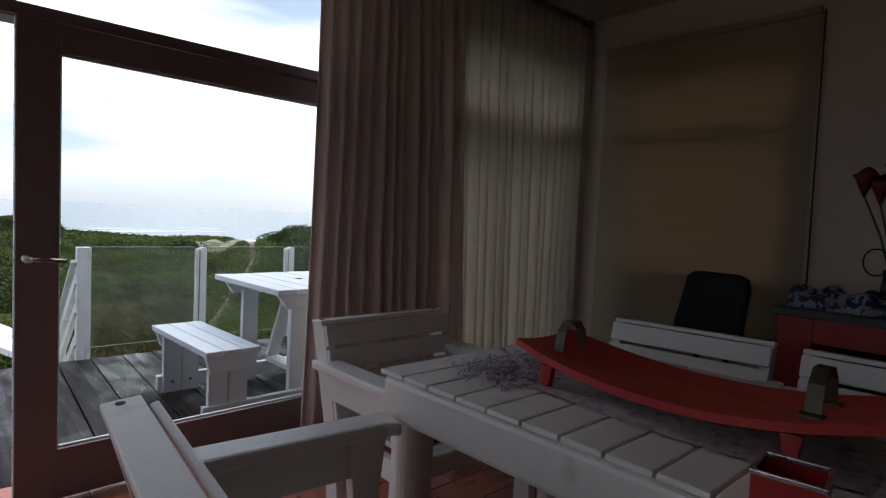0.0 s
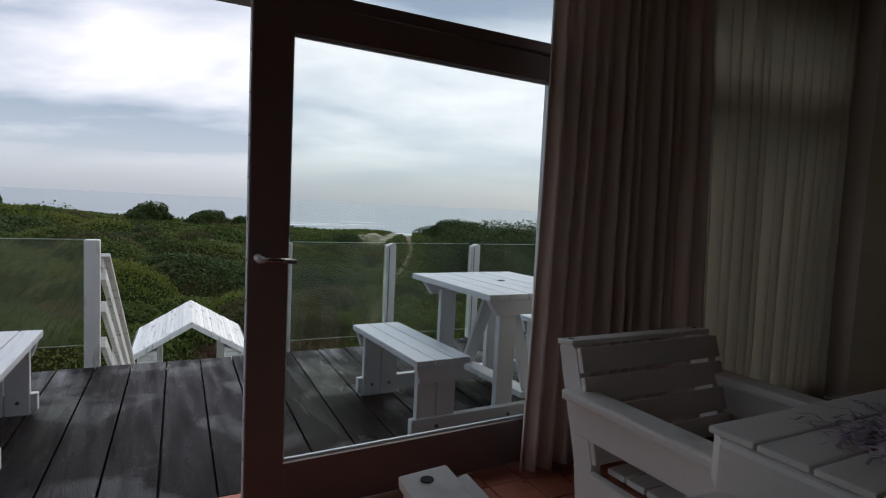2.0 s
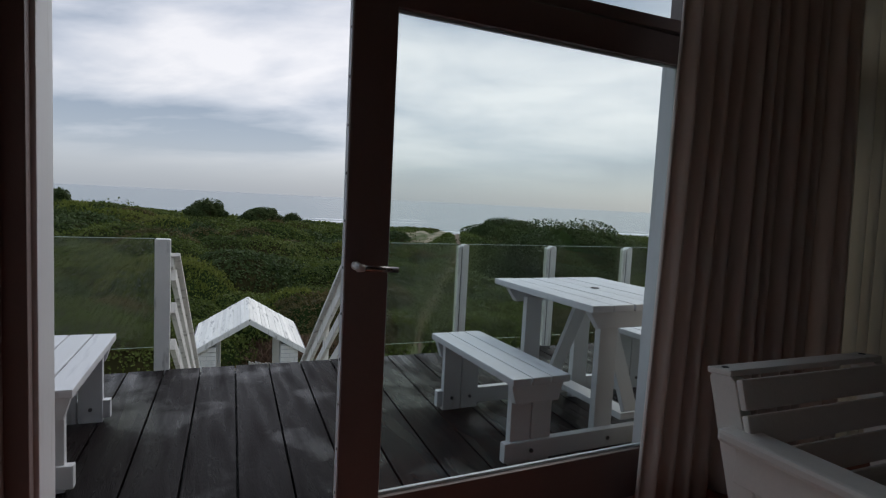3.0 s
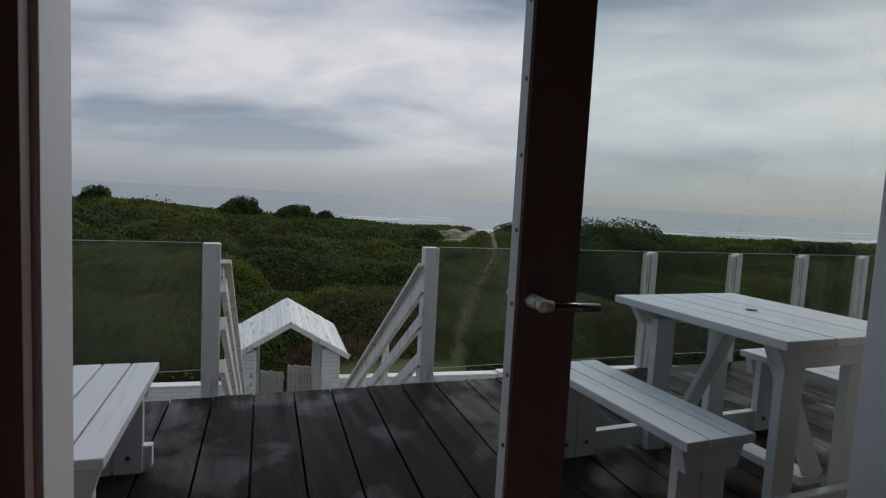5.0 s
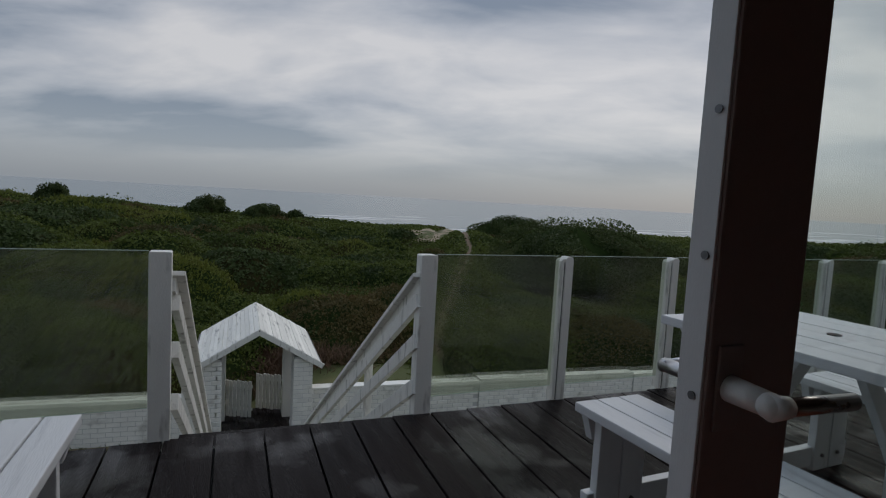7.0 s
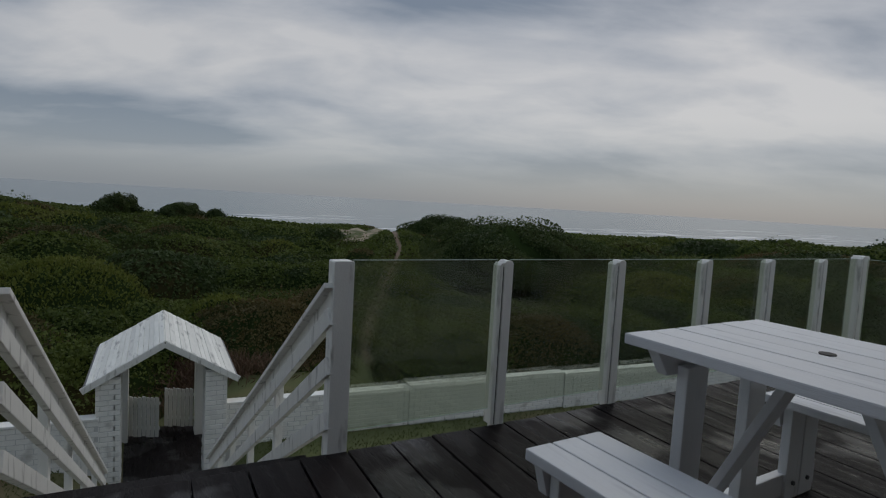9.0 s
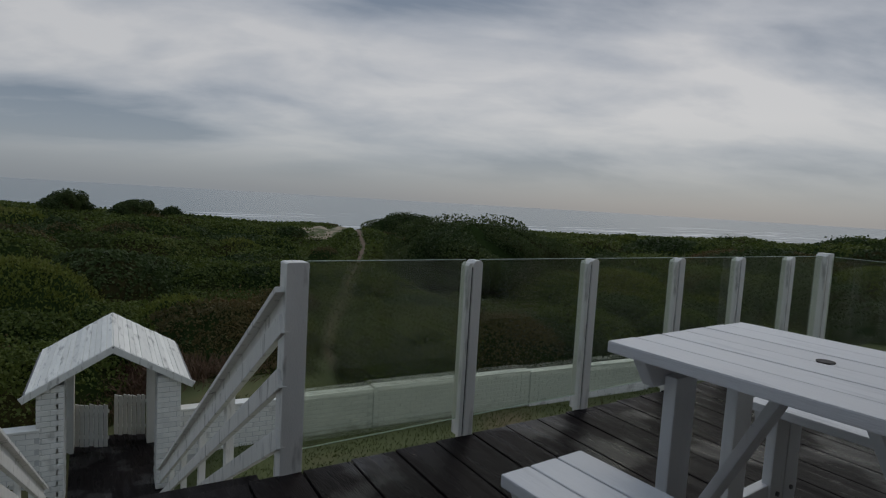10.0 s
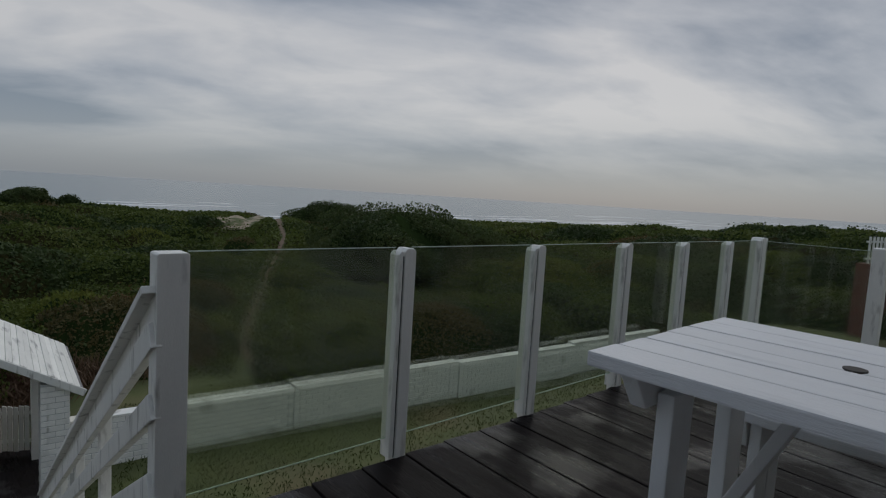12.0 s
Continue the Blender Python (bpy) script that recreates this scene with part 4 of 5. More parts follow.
for s in (-1, 1):
    # slab under the boards, coloured dark so their gaps read as shaded lines
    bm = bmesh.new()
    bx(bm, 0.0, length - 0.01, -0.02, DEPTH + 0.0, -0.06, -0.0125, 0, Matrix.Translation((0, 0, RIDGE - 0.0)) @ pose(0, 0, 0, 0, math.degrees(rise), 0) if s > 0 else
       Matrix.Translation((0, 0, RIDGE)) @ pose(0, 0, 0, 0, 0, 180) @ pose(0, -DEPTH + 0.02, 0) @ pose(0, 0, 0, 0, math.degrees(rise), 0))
    slope_part = part("roof_slope", bm, ROOF_GAP_SHADE, gate)
    for k in range(int(length / 0.091)):
        b = part("roof_board", rb_me, None, slope_part)
        side = pose(0, 0, RIDGE) if s > 0 else pose(0, DEPTH - 0.02, RIDGE, 0, 0, 180)
        b.matrix_local = side @ pose(0, 0, 0, 0, math.degrees(rise), 0) @ pose(0.091 * k, random.uniform(-0.006, 0.006), random.uniform(-0.003, 0.005))
    bm = bmesh.new()
    beam(bm, (0, -0.035, RIDGE - 0.05), (s * HALF, -0.035, EAVE - 0.05), 0.03, 0.10, 0.004, side=(0, 1, 0))
    part("barge_board", bm, WHITE_OLD, gate)
# half-open picket gates
picket_bm = bmesh.new()
prism(picket_bm, [(-0.034, 0.02), (0.034, 0.02), (0.034, 0.80), (-0.034, 0.82)], 1, -0.012, 0.010, 0.003)
picket_me = mesh_of(picket_bm, "picket", WHITE_OLD)
for s, turn, y in ((-1, -24, 2.12), (1, -22, 2.22)):
    d = -s
    bm = bmesh.new()
    bx(bm, *sorted((d * 0.01, d * 0.59)), 0.011, 0.035, 0.66, 0.72, 0.003)
    leaf = part("picket_gate", bm, WHITE_OLD, gate, "white picket gate leaf standing half open")
    leaf.matrix_local = pose(s * 0.585, y, GZ + 0.05, 0, 0, turn)
    bm = bmesh.new()
    bx(bm, *sorted((d * 0.01, d * 0.59)), 0.011, 0.035, 0.16, 0.22, 0.003)
    part("ledge", bm, WHITE_OLD, leaf)
    for k in range(7):
        p = part("picket", picket_me, None, leaf)
        p.location = (d * (0.05 + 0.082 * k), 0, random.uniform(-0.012, 0.012))
solid("gate_floor", "dark wet boards inside the gate", "path", [(-0.28, 1.35, 8.5, 12.6, GZ - 0.1, GZ)], DECK)

# garden wall, slightly askew to the house
W0, WTURN = Vector((1.42, 10.12, 0)), -6.0
WZ0, WZ1 = -3.30, -2.52


def garden_wall(at, length_m, label, pieces, first=3.5):
    """A painted brick wall in lengths that step up and forward at each joint."""
    g = thing("garden_wall", label, "wall", kind="structure", at=at)
    cuts = [0.0]
    while cuts[-1] < length_m - 0.5:
        cuts.append(min(length_m, cuts[-1] + (first if len(cuts) == 1 else 3.75)))
    rest_v = []
    for q, (x0, x1) in enumerate(zip(cuts, cuts[1:])):
        fy, top = -0.035 * (q % 3), WZ1 + 0.035 * (q % 2) + 0.01 * q
        bm = bmesh.new()
        bx(bm, x0 + 0.002, x1 - 0.002, fy + 0.012, fy + 0.208, WZ0 - 0.5, top - 0.02)
        part("core", bm, MORTAR, g)
        bm = bmesh.new()
        bx(bm, x0, x1, fy - 0.008, fy + 0.228, top - 0.02, top + 0.02, 0.008)
        part("coping", bm, BRICK_WHITE, g, "white painted coping")
        for k in range(9):
            z = top - 0.065 - 0.085 * k
            x = x0 + 0.11 - (0.0 if k % 2 else 0.11)
            while x < x1 - 0.02:
                a, b = max(x - 0.107, x0 + 0.004), min(x + 0.107, x1 - 0.004)
                if x < pieces:
                    brick(g, (a + b) / 2, fy + 0.052 + random.uniform(-0.004, 0.003), z, 0, (b - a) / 0.214)
                else:
                    rest_v.append((a, b, fy + random.uniform(-0.004, 0.003), z))
                x += 0.226
    if rest_v:
        bm = bmesh.new()
        for a, b, y, z in rest_v:
            bx(bm, a, b, y, y + 0.104, z - 0.0365, z + 0.0365)
        tagged(part("brickwork", bm, BRICK_WHITE, g), kind="stuff")
    return g


garden_wall(pose(*W0) @ pose(0, 0, 0, 0, 0, WTURN), 15.0, "low white painted brick garden wall on the lawn", 7.0)
garden_wall(pose(-9.40, 11.06, 0) @ pose(0, 0, 0, 0, 0, -6), 9.02, "low white painted brick garden wall beside the gate", 0.1, 1.6)

# ---------------------------------------------------------------- land, dunes and sea
def smooth(v, a, b):
    t = np.clip((v - a) / (b - a), 0, 1)
    return t * t * (3 - 2 * t)


def fbm(x, y, s, seed=0.0):
    """Gentle uneven ground from a few crossed waves."""
    z = np.zeros_like(x)
    rs = np.random.RandomState(int(seed * 7 + 3))
    a = 1.0
    for o in range(5):
        for _ in range(3):
            th, ph = rs.uniform(0, 6.28, 2)
            f = (1.9 ** o) / s
            z += a * np.sin((x * np.cos(th) + y * np.sin(th)) * f * 6.28 + ph)
        a *= 0.55
    return z / 4.0


BEAR = np.radians([-120, -95, -84, -80, -77, -74, -70, -66, -61, -53, -45, -38, -33, -29, -27, -24.6, -22.8, -20, -18, -15, -12, -9, -3, 2.5, 6.5, 11, 22, 40, 80])
CREST = np.array([0.2, 0.2, 0.3, 0.45, 0.8, 0.85, 0.6, -0.3, -0.2, -0.6, -0.85, -0.85, -0.9, -1.2, -1.4, -1.8, -1.3, -1.25, -1.4, -1.5, -1.1, -1.05, -0.8, -0.55, -0.15, 0.0, 0.1, 0.0, -0.1])
# the sand trail climbs to a gap in the crest
TRAIL_Y = np.array([12.0, 15.4, 18.7, 21.4, 25.0, 28.5, 31.5, 35.5, 41.0, 47.0, 56.0])
TRAIL_X = np.array([5.0, 6.25, 7.95, 9.5, 11.5, 13.5, 15.2, 16.9, 19.2, 22.0, 26.2])
RISE_D = np.array([12, 16, 20, 30, 42, 50, 60.0])
RISE_Z = np.array([-3.3, -3.25, -3.05, -2.35, -1.45, -1.7, -3.2])
rs = np.random.RandomState(5)
ND = 520
DOME_B = np.radians(rs.uniform(-102, 44, ND))
DOME_D = 11.5 + 50 * rs.uniform(0, 1, ND) ** 1.15
DOME_X, DOME_Y = -np.sin(DOME_B) * DOME_D, np.cos(DOME_B) * DOME_D
DOME_R = np.where(np.arange(ND) % 5 < 2, rs.uniform(2.0, 3.4, ND), rs.uniform(0.8, 1.7, ND)) * (0.65 + DOME_D / 60)
DOME_H = np.minimum(DOME_R * rs.uniform(0.7, 0.95, ND), 2.5)
DOME_K = rs.choice([0, 1, 2, 3], ND, p=[0.40, 0.29, 0.14, 0.17])
DOME_K = np.where((np.abs(DOME_B + math.radians(27)) < 0.09) & (DOME_D > 34), 3, DOME_K)
DOME_DROP = np.where(np.arange(ND) % 5 < 2, rs.uniform(0.0, 0.8, ND), rs.uniform(0.5, 1.7, ND)) * (1 - 0.7 * smooth(DOME_D, 40, 54))


def off_trail(x, y):
    """How far a point lies to the side of the sand trail, and how far out along it."""
    return (x - np.interp(y, TRAIL_Y, TRAIL_X)) * 0.89, np.hypot(x, y)


def crest_height(x, y):
    d = np.hypot(x, y)
    b = np.arctan2(-x, y)
    far = np.interp(b, BEAR, CREST)
    t = smooth(d, 11, 52)
    near_z = -1.55
    z = near_z + (far - near_z) * t ** 0.75
    return np.where(d > 60, z - smooth(y, 62, 150) * 8.5 - (d - 60) * 0.02, z)


def ground_height(x, y):
    side, along = off_trail(x, y)
    lawn = -3.28 - 0.62 * np.exp(-((x - 0.45 - 0.04 * (y - 6)) / 1.0) ** 4) * smooth(y, 2.0, 5.0) * (1 - smooth(y, 13, 16))
    d = np.hypot(x, y)
    dune = crest_height(x, y) - 2.6
    rise = np.interp(d, RISE_D, RISE_Z)
    dune = dune + np.maximum(rise - dune, 0) * np.exp(-(side / np.where(side > 0, 4.5, 2.5)) ** 2)
    wild = np.maximum(smooth(y, 11.5, 19), smooth(d, 27, 36) * (y > -40))
    z = lawn + (np.maximum(dune, -3.3) - lawn) * wild
    z = np.where(y > 60, np.minimum(z, np.interp(y, [60, 66, 84, 110, 170, 400], [-3.2, -5.5, -9.3, -10.0, -11, -14])), z)
    return z + 0.05 * fbm(x, y, 6.0, 1) * wild


def grid_mesh(name, xs_, ys_, fn, material):
    X, Y = np.meshgrid(xs_, ys_)
    Z = fn(X, Y)
    co = np.stack([X, Y, Z], -1).reshape(-1, 3)
    n, m = len(xs_), len(ys_)
    i = (np.arange(m - 1)[:, None] * n + np.arange(n - 1)[None, :]).ravel()
    return raw_mesh(name, co, np.stack([i, i + 1, i + n + 1, i + n], -1), material, True)


gx = np.concatenate([[-4000, -1500, -500, -200], np.arange(-100, -16, 6.0), np.arange(-16, 36, 0.5), np.arange(36, 130, 5.0), [200, 400, 800, 1500, 4000]])
gy = np.concatenate([[-600, -200, -80, -40, -20, -10], np.arange(-6, 24, 0.4), np.arange(24, 75, 1.5), np.arange(75, 185, 6.0), [200, 260, 400, 1200, 4000]])
tagged(new("ground", grid_mesh("ground", gx, gy, ground_height, LAWN)), "short garden lawn running out into sandy dunes", "ground", "", "structure")
sea_me = grid_mesh("sea", np.array([-4000, -800, 0, 800, 4000.0]), np.array([78, 160, 250, 500, 1200, 4000.0]), lambda x, y: x * 0 - 9.0, SEA)
tagged(new("sea", sea_me), "grey overcast sea with white breaking surf", "water", "", "structure")

# sand trail over the dunes and the sandy gap at its top
ta = np.linspace(14.5, 58, 120)
tw = np.interp(ta, [14.5, 20, 30, 40, 44, 50, 58], [0.03, 0.07, 0.09, 0.12, 0.22, 0.5, 1.2])
rows_t = []
for a_, w_ in zip(ta, tw):
    yc = float(np.interp(a_, np.hypot(TRAIL_X, TRAIL_Y), TRAIL_Y))
    xc = float(np.interp(yc, TRAIL_Y, TRAIL_X)) + 0.06 * math.sin(a_ * 0.9)
    for f_ in (-1, -0.5, 0, 0.5, 1):
        s_ = f_ * w_ * (1 + 0.3 * math.sin(a_ * 2.1 + f_) + 0.2 * math.sin(a_ * 5.3))
        rows_t.append((xc + 0.9 * s_, yc - 0.43 * s_))
rows_t = np.array(rows_t)
tz = ground_height(rows_t[:, 0], rows_t[:, 1]) + 0.06
i = (np.arange(119)[:, None] * 5 + np.arange(4)[None, :]).ravel()
trail_me = raw_mesh("sand_trail", np.column_stack([rows_t, tz]), np.stack([i, i + 1, i + 6, i + 5], -1), SAND, True)
tagged(new("sand_trail", trail_me), "narrow trodden sand trail through the dune scrub", "path", "", "structure")


bank_b, bank_d = np.meshgrid(np.radians(np.linspace(-26.0, -18.6, 60)), np.linspace(49, 62, 14))
bank_x, bank_y = -np.sin(bank_b) * bank_d, np.cos(bank_b) * bank_d
bank_u = (np.degrees(bank_b) + 26.0) / 7.4
bank_round = np.maximum(np.sin(np.pi * bank_u), 0) ** 0.35 * np.maximum(np.sin(np.pi * (bank_d - 49) / 13), 0) ** 0.7
bank_z = -3.2 + (1.42 + 0.12 * np.sin(9 * bank_u) + 0.08 * np.sin(23 * bank_u)) * bank_round
i = (np.arange(13)[:, None] * 60 + np.arange(59)[None, :]).ravel()
bank_me = raw_mesh("sand_bank", np.stack([bank_x, bank_y, bank_z], -1).reshape(-1, 3), np.stack([i, i + 1, i + 61, i + 60], -1), PALE_SAND, True)
tagged(new("sand_bank", bank_me), "pale bare sand bank beside the gap in the dunes", "sand", "", "structure")


def scrub_mask(x, y):
    side, along = off_trail(x, y)
    d = np.hypot(x, y)
    width = np.interp(along, [12, 20, 32, 40, 44, 52, 60], [0.04, 0.02, 0.03, 0.06, 0.12, 0.5, 1.2])
    m = np.clip((np.abs(side) - width) / 0.4, 0, 1)
    start = np.maximum(smooth(y + 0.10 * x, 11.2, 12.6), smooth(d, 27, 29) * (x > 4))
    clearing = 1 - np.exp(-(((x - 2.3) / 4.1) ** 2 + ((y - 12.3) / 2.6) ** 2) ** 2)
    return m * start * clearing


def dome_tops():
    return crest_height(DOME_X, DOME_Y) - DOME_DROP


def canopy_height(x, y):
    """The shrub crowns as a height above the plan, and the kind of shrub at each place."""
    m = scrub_mask(x, y)
    g = ground_height(x, y)
    z = np.maximum(crest_height(x, y) - 2.0 + 1.3 * smooth(np.hypot(x, y), 44, 57), g + 0.25) + 0.10 * fbm(x, y, 1.3, 2)
    tops = dome_tops()
    kind = np.zeros(x.shape, dtype=int)
    for k in np.nonzero(DOME_ON)[0]:
        q = 1 - ((x - DOME_X[k]) ** 2 + (y - DOME_Y[k]) ** 2) / (0.90 * DOME_R[k]) ** 2
        top = np.where(q > 0, tops[k] - DOME_H[k] + 0.90 * DOME_H[k] * np.sqrt(np.maximum(q, 0)), -99)
        kind = np.where(top > z, DOME_K[k], kind)
        z = np.maximum(z, top)
    z = z + 0.15 * fbm(x, y, 1.1, 4) + 0.09 * fbm(x, y, 0.5, 6)
    return g - 0.25 + (z - g + 0.25) * np.sqrt(m), kind


DOME_ON = scrub_mask(DOME_X, DOME_Y) > 0.6
cb = np.radians(np.linspace(44, -104, 620))
cd = 10.8 * (66 / 10.8) ** np.linspace(0, 1, 230)
B, D = np.meshgrid(cb, cd)
CX, CY = -np.sin(B) * D, np.cos(B) * D
CZ, CK = canopy_height(CX, CY)
i = (np.arange(229)[:, None] * 620 + np.arange(619)[None, :]).ravel()
scrub = thing("dune_scrub", "dense low green and olive dune scrub", "scrub", kind="stuff")
# darkened sheet below the leaves stands for the shade deep in the scrub
body_me = raw_mesh("understorey", np.stack([CX, CY, CZ - 0.06], -1).reshape(-1, 3), np.stack([i, i + 1, i + 621, i + 620], -1), SCRUB_SHADE, True)
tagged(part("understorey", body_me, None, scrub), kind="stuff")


def leaf_quads(P, size, rs_, lift=0.5, aspect=0.45, facing=None, jitter=0.55):
    """One pointed leaf at each place P; its blade turned roughly to facing, or at random but pointing up."""
    n = len(P)
    u = rs_.normal(size=(n, 3))
    u[:, 2] = np.abs(u[:, 2]) * 0.8 + lift
    u /= np.linalg.norm(u, axis=1, keepdims=True)
    if facing is None:
        w = np.cross(u, rs_.normal(size=(n, 3)))
    else:
        f = facing + rs_.normal(size=(n, 3)) * jitter
        w = np.cross(u, f)
    w /= np.linalg.norm(w, axis=1, keepdims=True) + 1e-9
    s = (size * rs_.uniform(0.6, 1.3, n))[:, None]
    a, b = u * s, w * s * aspect
    co = np.stack([P, P + a * 0.5 + b, P + a, P + a * 0.5 - b], 1).reshape(-1, 3)
    return co, np.arange(4 * n).reshape(n, 4)


# leaves: a close cover over all crowns, and loose heads on each shrub that break the outline
LEAF_KINDS = ((SCRUB, 1.0, -0.1, 0.55), (SCRUB_DARK, 1.1, -0.3, 0.62), (SCRUB_LIGHT, 1.35, 0.7, 0.22), (SCRUB_BROWN, 0.95, 0.2, 0.4))
rs = np.random.RandomState(11)
CP = np.stack([CX, CY, CZ], -1)
CN = np.cross(np.gradient(CP, axis=1), np.gradient(CP, axis=0))
CN *= np.sign(CN[..., 2:3])
CN /= np.linalg.norm(CN, axis=-1, keepdims=True) + 1e-9
NL = 720000
gb, gd = rs.uniform(0, 618.9, NL), rs.uniform(0, 228.9, NL)
ib, jd = gb.astype(int), gd.astype(int)
fb, fd = (gb - ib)[:, None], (gd - jd)[:, None]
LP = (CP[jd, ib] * (1 - fb) + CP[jd, ib + 1] * fb) * (1 - fd) + (CP[jd + 1, ib] * (1 - fb) + CP[jd + 1, ib + 1] * fb) * fd
LN, LK, LD = CN[jd, ib], CK[jd, ib], np.hypot(LP[:, 0], LP[:, 1])
LP = LP + LN * rs.uniform(-0.10, 0.10, NL)[:, None]
keep = scrub_mask(LP[:, 0], LP[:, 1]) > rs.uniform(0.05, 0.6, NL)
for kind_, (material_, size_, lift_, aspect_) in enumerate(LEAF_KINDS):
    ok = keep & (LK == kind_)
    co, fc = leaf_quads(LP[ok], size_ * (0.036 + 0.0026 * LD[ok]), rs, lift_, aspect_, LN[ok], 0.45)
    tagged(part("leaves", raw_mesh("leaves", co, fc, material_), None, scrub), kind="stuff")
tops_ = dome_tops()
share = np.where(DOME_ON, (DOME_R / DOME_D) ** 1.7, 0)
count = (300000 * share / share.sum()).astype(int)
groups = {0: [], 1: [], 2: [], 3: []}
for k in np.nonzero(count)[0]:
    n = count[k]
    # clumps seated on the crown, each a small head of leaves
    m_ = 10 + int(rs.randint(0, 8) * min(2.0, DOME_R[k] / 1.2))
    c_ = rs.normal(size=(m_, 3))
    c_[:, 2] = np.abs(c_[:, 2]) * 0.9
    c_ /= np.linalg.norm(c_, axis=1, keepdims=True)
    cr_ = rs.uniform(0.24, 0.42, m_)
    own = rs.randint(0, m_, n)
    v = rs.normal(size=(n, 3))
    v[:, 2] = np.abs(v[:, 2]) - 0.25
    v /= np.linalg.norm(v, axis=1, keepdims=True)
    rad = cr_[own] * (1.04 - 0.22 * rs.uniform(0, 1, n) ** 1.5)
    P = (c_[own] * 0.72 + v * rad[:, None]) * np.array([DOME_R[k], DOME_R[k], DOME_H[k]]) + np.array([DOME_X[k], DOME_Y[k], tops_[k] - DOME_H[k]])
    groups[DOME_K[k]].append((P, v, np.full(n, DOME_D[k])))
for kind_, (material_, size_, lift_, aspect_) in enumerate(LEAF_KINDS):
    P = np.concatenate([g_[0] for g_ in groups[kind_]])
    F = np.concatenate([g_[1] for g_ in groups[kind_]])
    Dd = np.concatenate([g_[2] for g_ in groups[kind_]])
    ok = scrub_mask(P[:, 0], P[:, 1]) > 0.35
    co, fc = leaf_quads(P[ok], size_ * (0.034 + 0.0023 * Dd[ok]), rs, lift_, aspect_, F[ok], 0.42)
    tagged(part("leaves", raw_mesh("leaves", co, fc, material_), None, scrub), kind="stuff")


def bush(name, label, x, y, zb, rx, rz, n, leaf, seed, material=BUSH_LEAF, lean=0.0):
    """A shrub: short forked stems and an uneven crown of many leaves with gaps."""
    r = np.random.RandomState(seed)
    b = thing(name, label, "bush", "bushes on the dunes", at=pose(x, y, zb))
    bm = bmesh.new()
    for k in range(5):
        th = k * 1.256 + r.uniform(0, 0.6)
        q = Vector((math.cos(th) * rx * 0.45, math.sin(th) * rx * 0.45, rz * 0.75))
        tube(bm, (0, 0, -0.5), q * 0.5, 0.05 + rx * 0.012, 0.035, 7)
        tube(bm, q * 0.5, q, 0.035, 0.012, 6)
    part("stems", bm, BARK, b)
    v = r.normal(size=(n, 3))
    v[:, 2] = np.abs(v[:, 2])
    v /= np.linalg.norm(v, axis=1, keepdims=True)
    th = np.arctan2(v[:, 1], v[:, 0])
    lump = 0.98 + 0.10 * np.sin(3 * th + seed) + 0.10 * np.sin(7 * th + 5 * v[:, 2] + seed) + 0.09 * np.sin(9 * v[:, 2] + 4 * th)
    rad = lump * (1 - 0.30 * r.uniform(0, 1, n) ** 2)
    P = v * rad[:, None] * np.array([rx, rx, rz]) + np.column_stack([lean * v[:, 2] * rx, 0 * th, 0 * th])
    co_, fc_ = leaf_quads(P, np.full(n, leaf), r, -0.2, 0.55, v, 0.7)
    part("crown", raw_mesh("crown", co_, fc_, material), None, b)
    # inner crown in the same shade colour, dark behind the gaps in the leaves
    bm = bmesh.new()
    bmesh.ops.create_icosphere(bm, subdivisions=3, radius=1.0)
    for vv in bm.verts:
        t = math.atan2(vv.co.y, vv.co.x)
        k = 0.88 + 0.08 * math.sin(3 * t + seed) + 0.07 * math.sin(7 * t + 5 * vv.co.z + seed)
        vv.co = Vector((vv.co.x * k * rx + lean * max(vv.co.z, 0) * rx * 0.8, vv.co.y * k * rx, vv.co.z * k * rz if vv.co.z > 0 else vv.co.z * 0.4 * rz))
    part("inner_crown", bm, SCRUB_SHADE, b, smooth=True)
    return b


def polar(bearing, d):
    return -math.sin(radians(bearing)) * d, math.cos(radians(bearing)) * d


for bear_, d_, rx_, rz_, nn, lf, sd, top in ((0.1, 58, 1.9, 1.25, 2600, 0.32, 1, 0.55), (-4.9, 58, 2.0, 0.8, 2400, 0.30, 2, 0.02), (-8.0, 58, 1.0, 0.6, 1000, 0.26, 3, -0.40),
                                              (11.9, 58, 1.3, 0.9, 1500, 0.3, 4, 1.0), (-29.6, 56, 3.6, 1.3, 6000, 0.26, 5, 0.10)):
    x_, y_ = polar(bear_, d_)
    bush("bush", "dark rounded wind-shaped bush on the dune crest", x_, y_, top - rz_ - 0.9, rx_, rz_ + 0.5, 5 * nn, lf * 0.38, sd, lean=0.25)
x_, y_ = polar(-36.9, 30)
bush("bush", "large dark green rounded bush beside the sand trail", x_, y_, -2.5, 5.2, 2.75, 46000, 0.105, 9)

# dry twigs by the gate, grass on the lawn
rs = np.random.RandomState(21)
n = 9000
P = np.column_stack([rs.normal(1.6, 1.3, n), rs.normal(14.5, 0.5, n), np.zeros(n)])
P[:, 2] = ground_height(P[:, 0], P[:, 1]) + rs.uniform(0, 0.5, n) ** 1.5
co, fc = leaf_quads(P, np.full(n, 0.28), rs, 0.8, 0.04)
tagged(new("dry_brush", raw_mesh("dry_brush", co, fc, DRY_LEAF)), "tangled dry brown brush behind the garden wall", "brush", "", "stuff")
n = 60000
P = np.column_stack([rs.uniform(-4, 14, n), rs.uniform(2.8, 12.5, n), np.zeros(n)])
P = P[~((np.abs(P[:, 0] - 0.3) < 1.1) & (P[:, 1] < 12.6))]
P[:, 2] = ground_height(P[:, 0], P[:, 1]) - 0.01
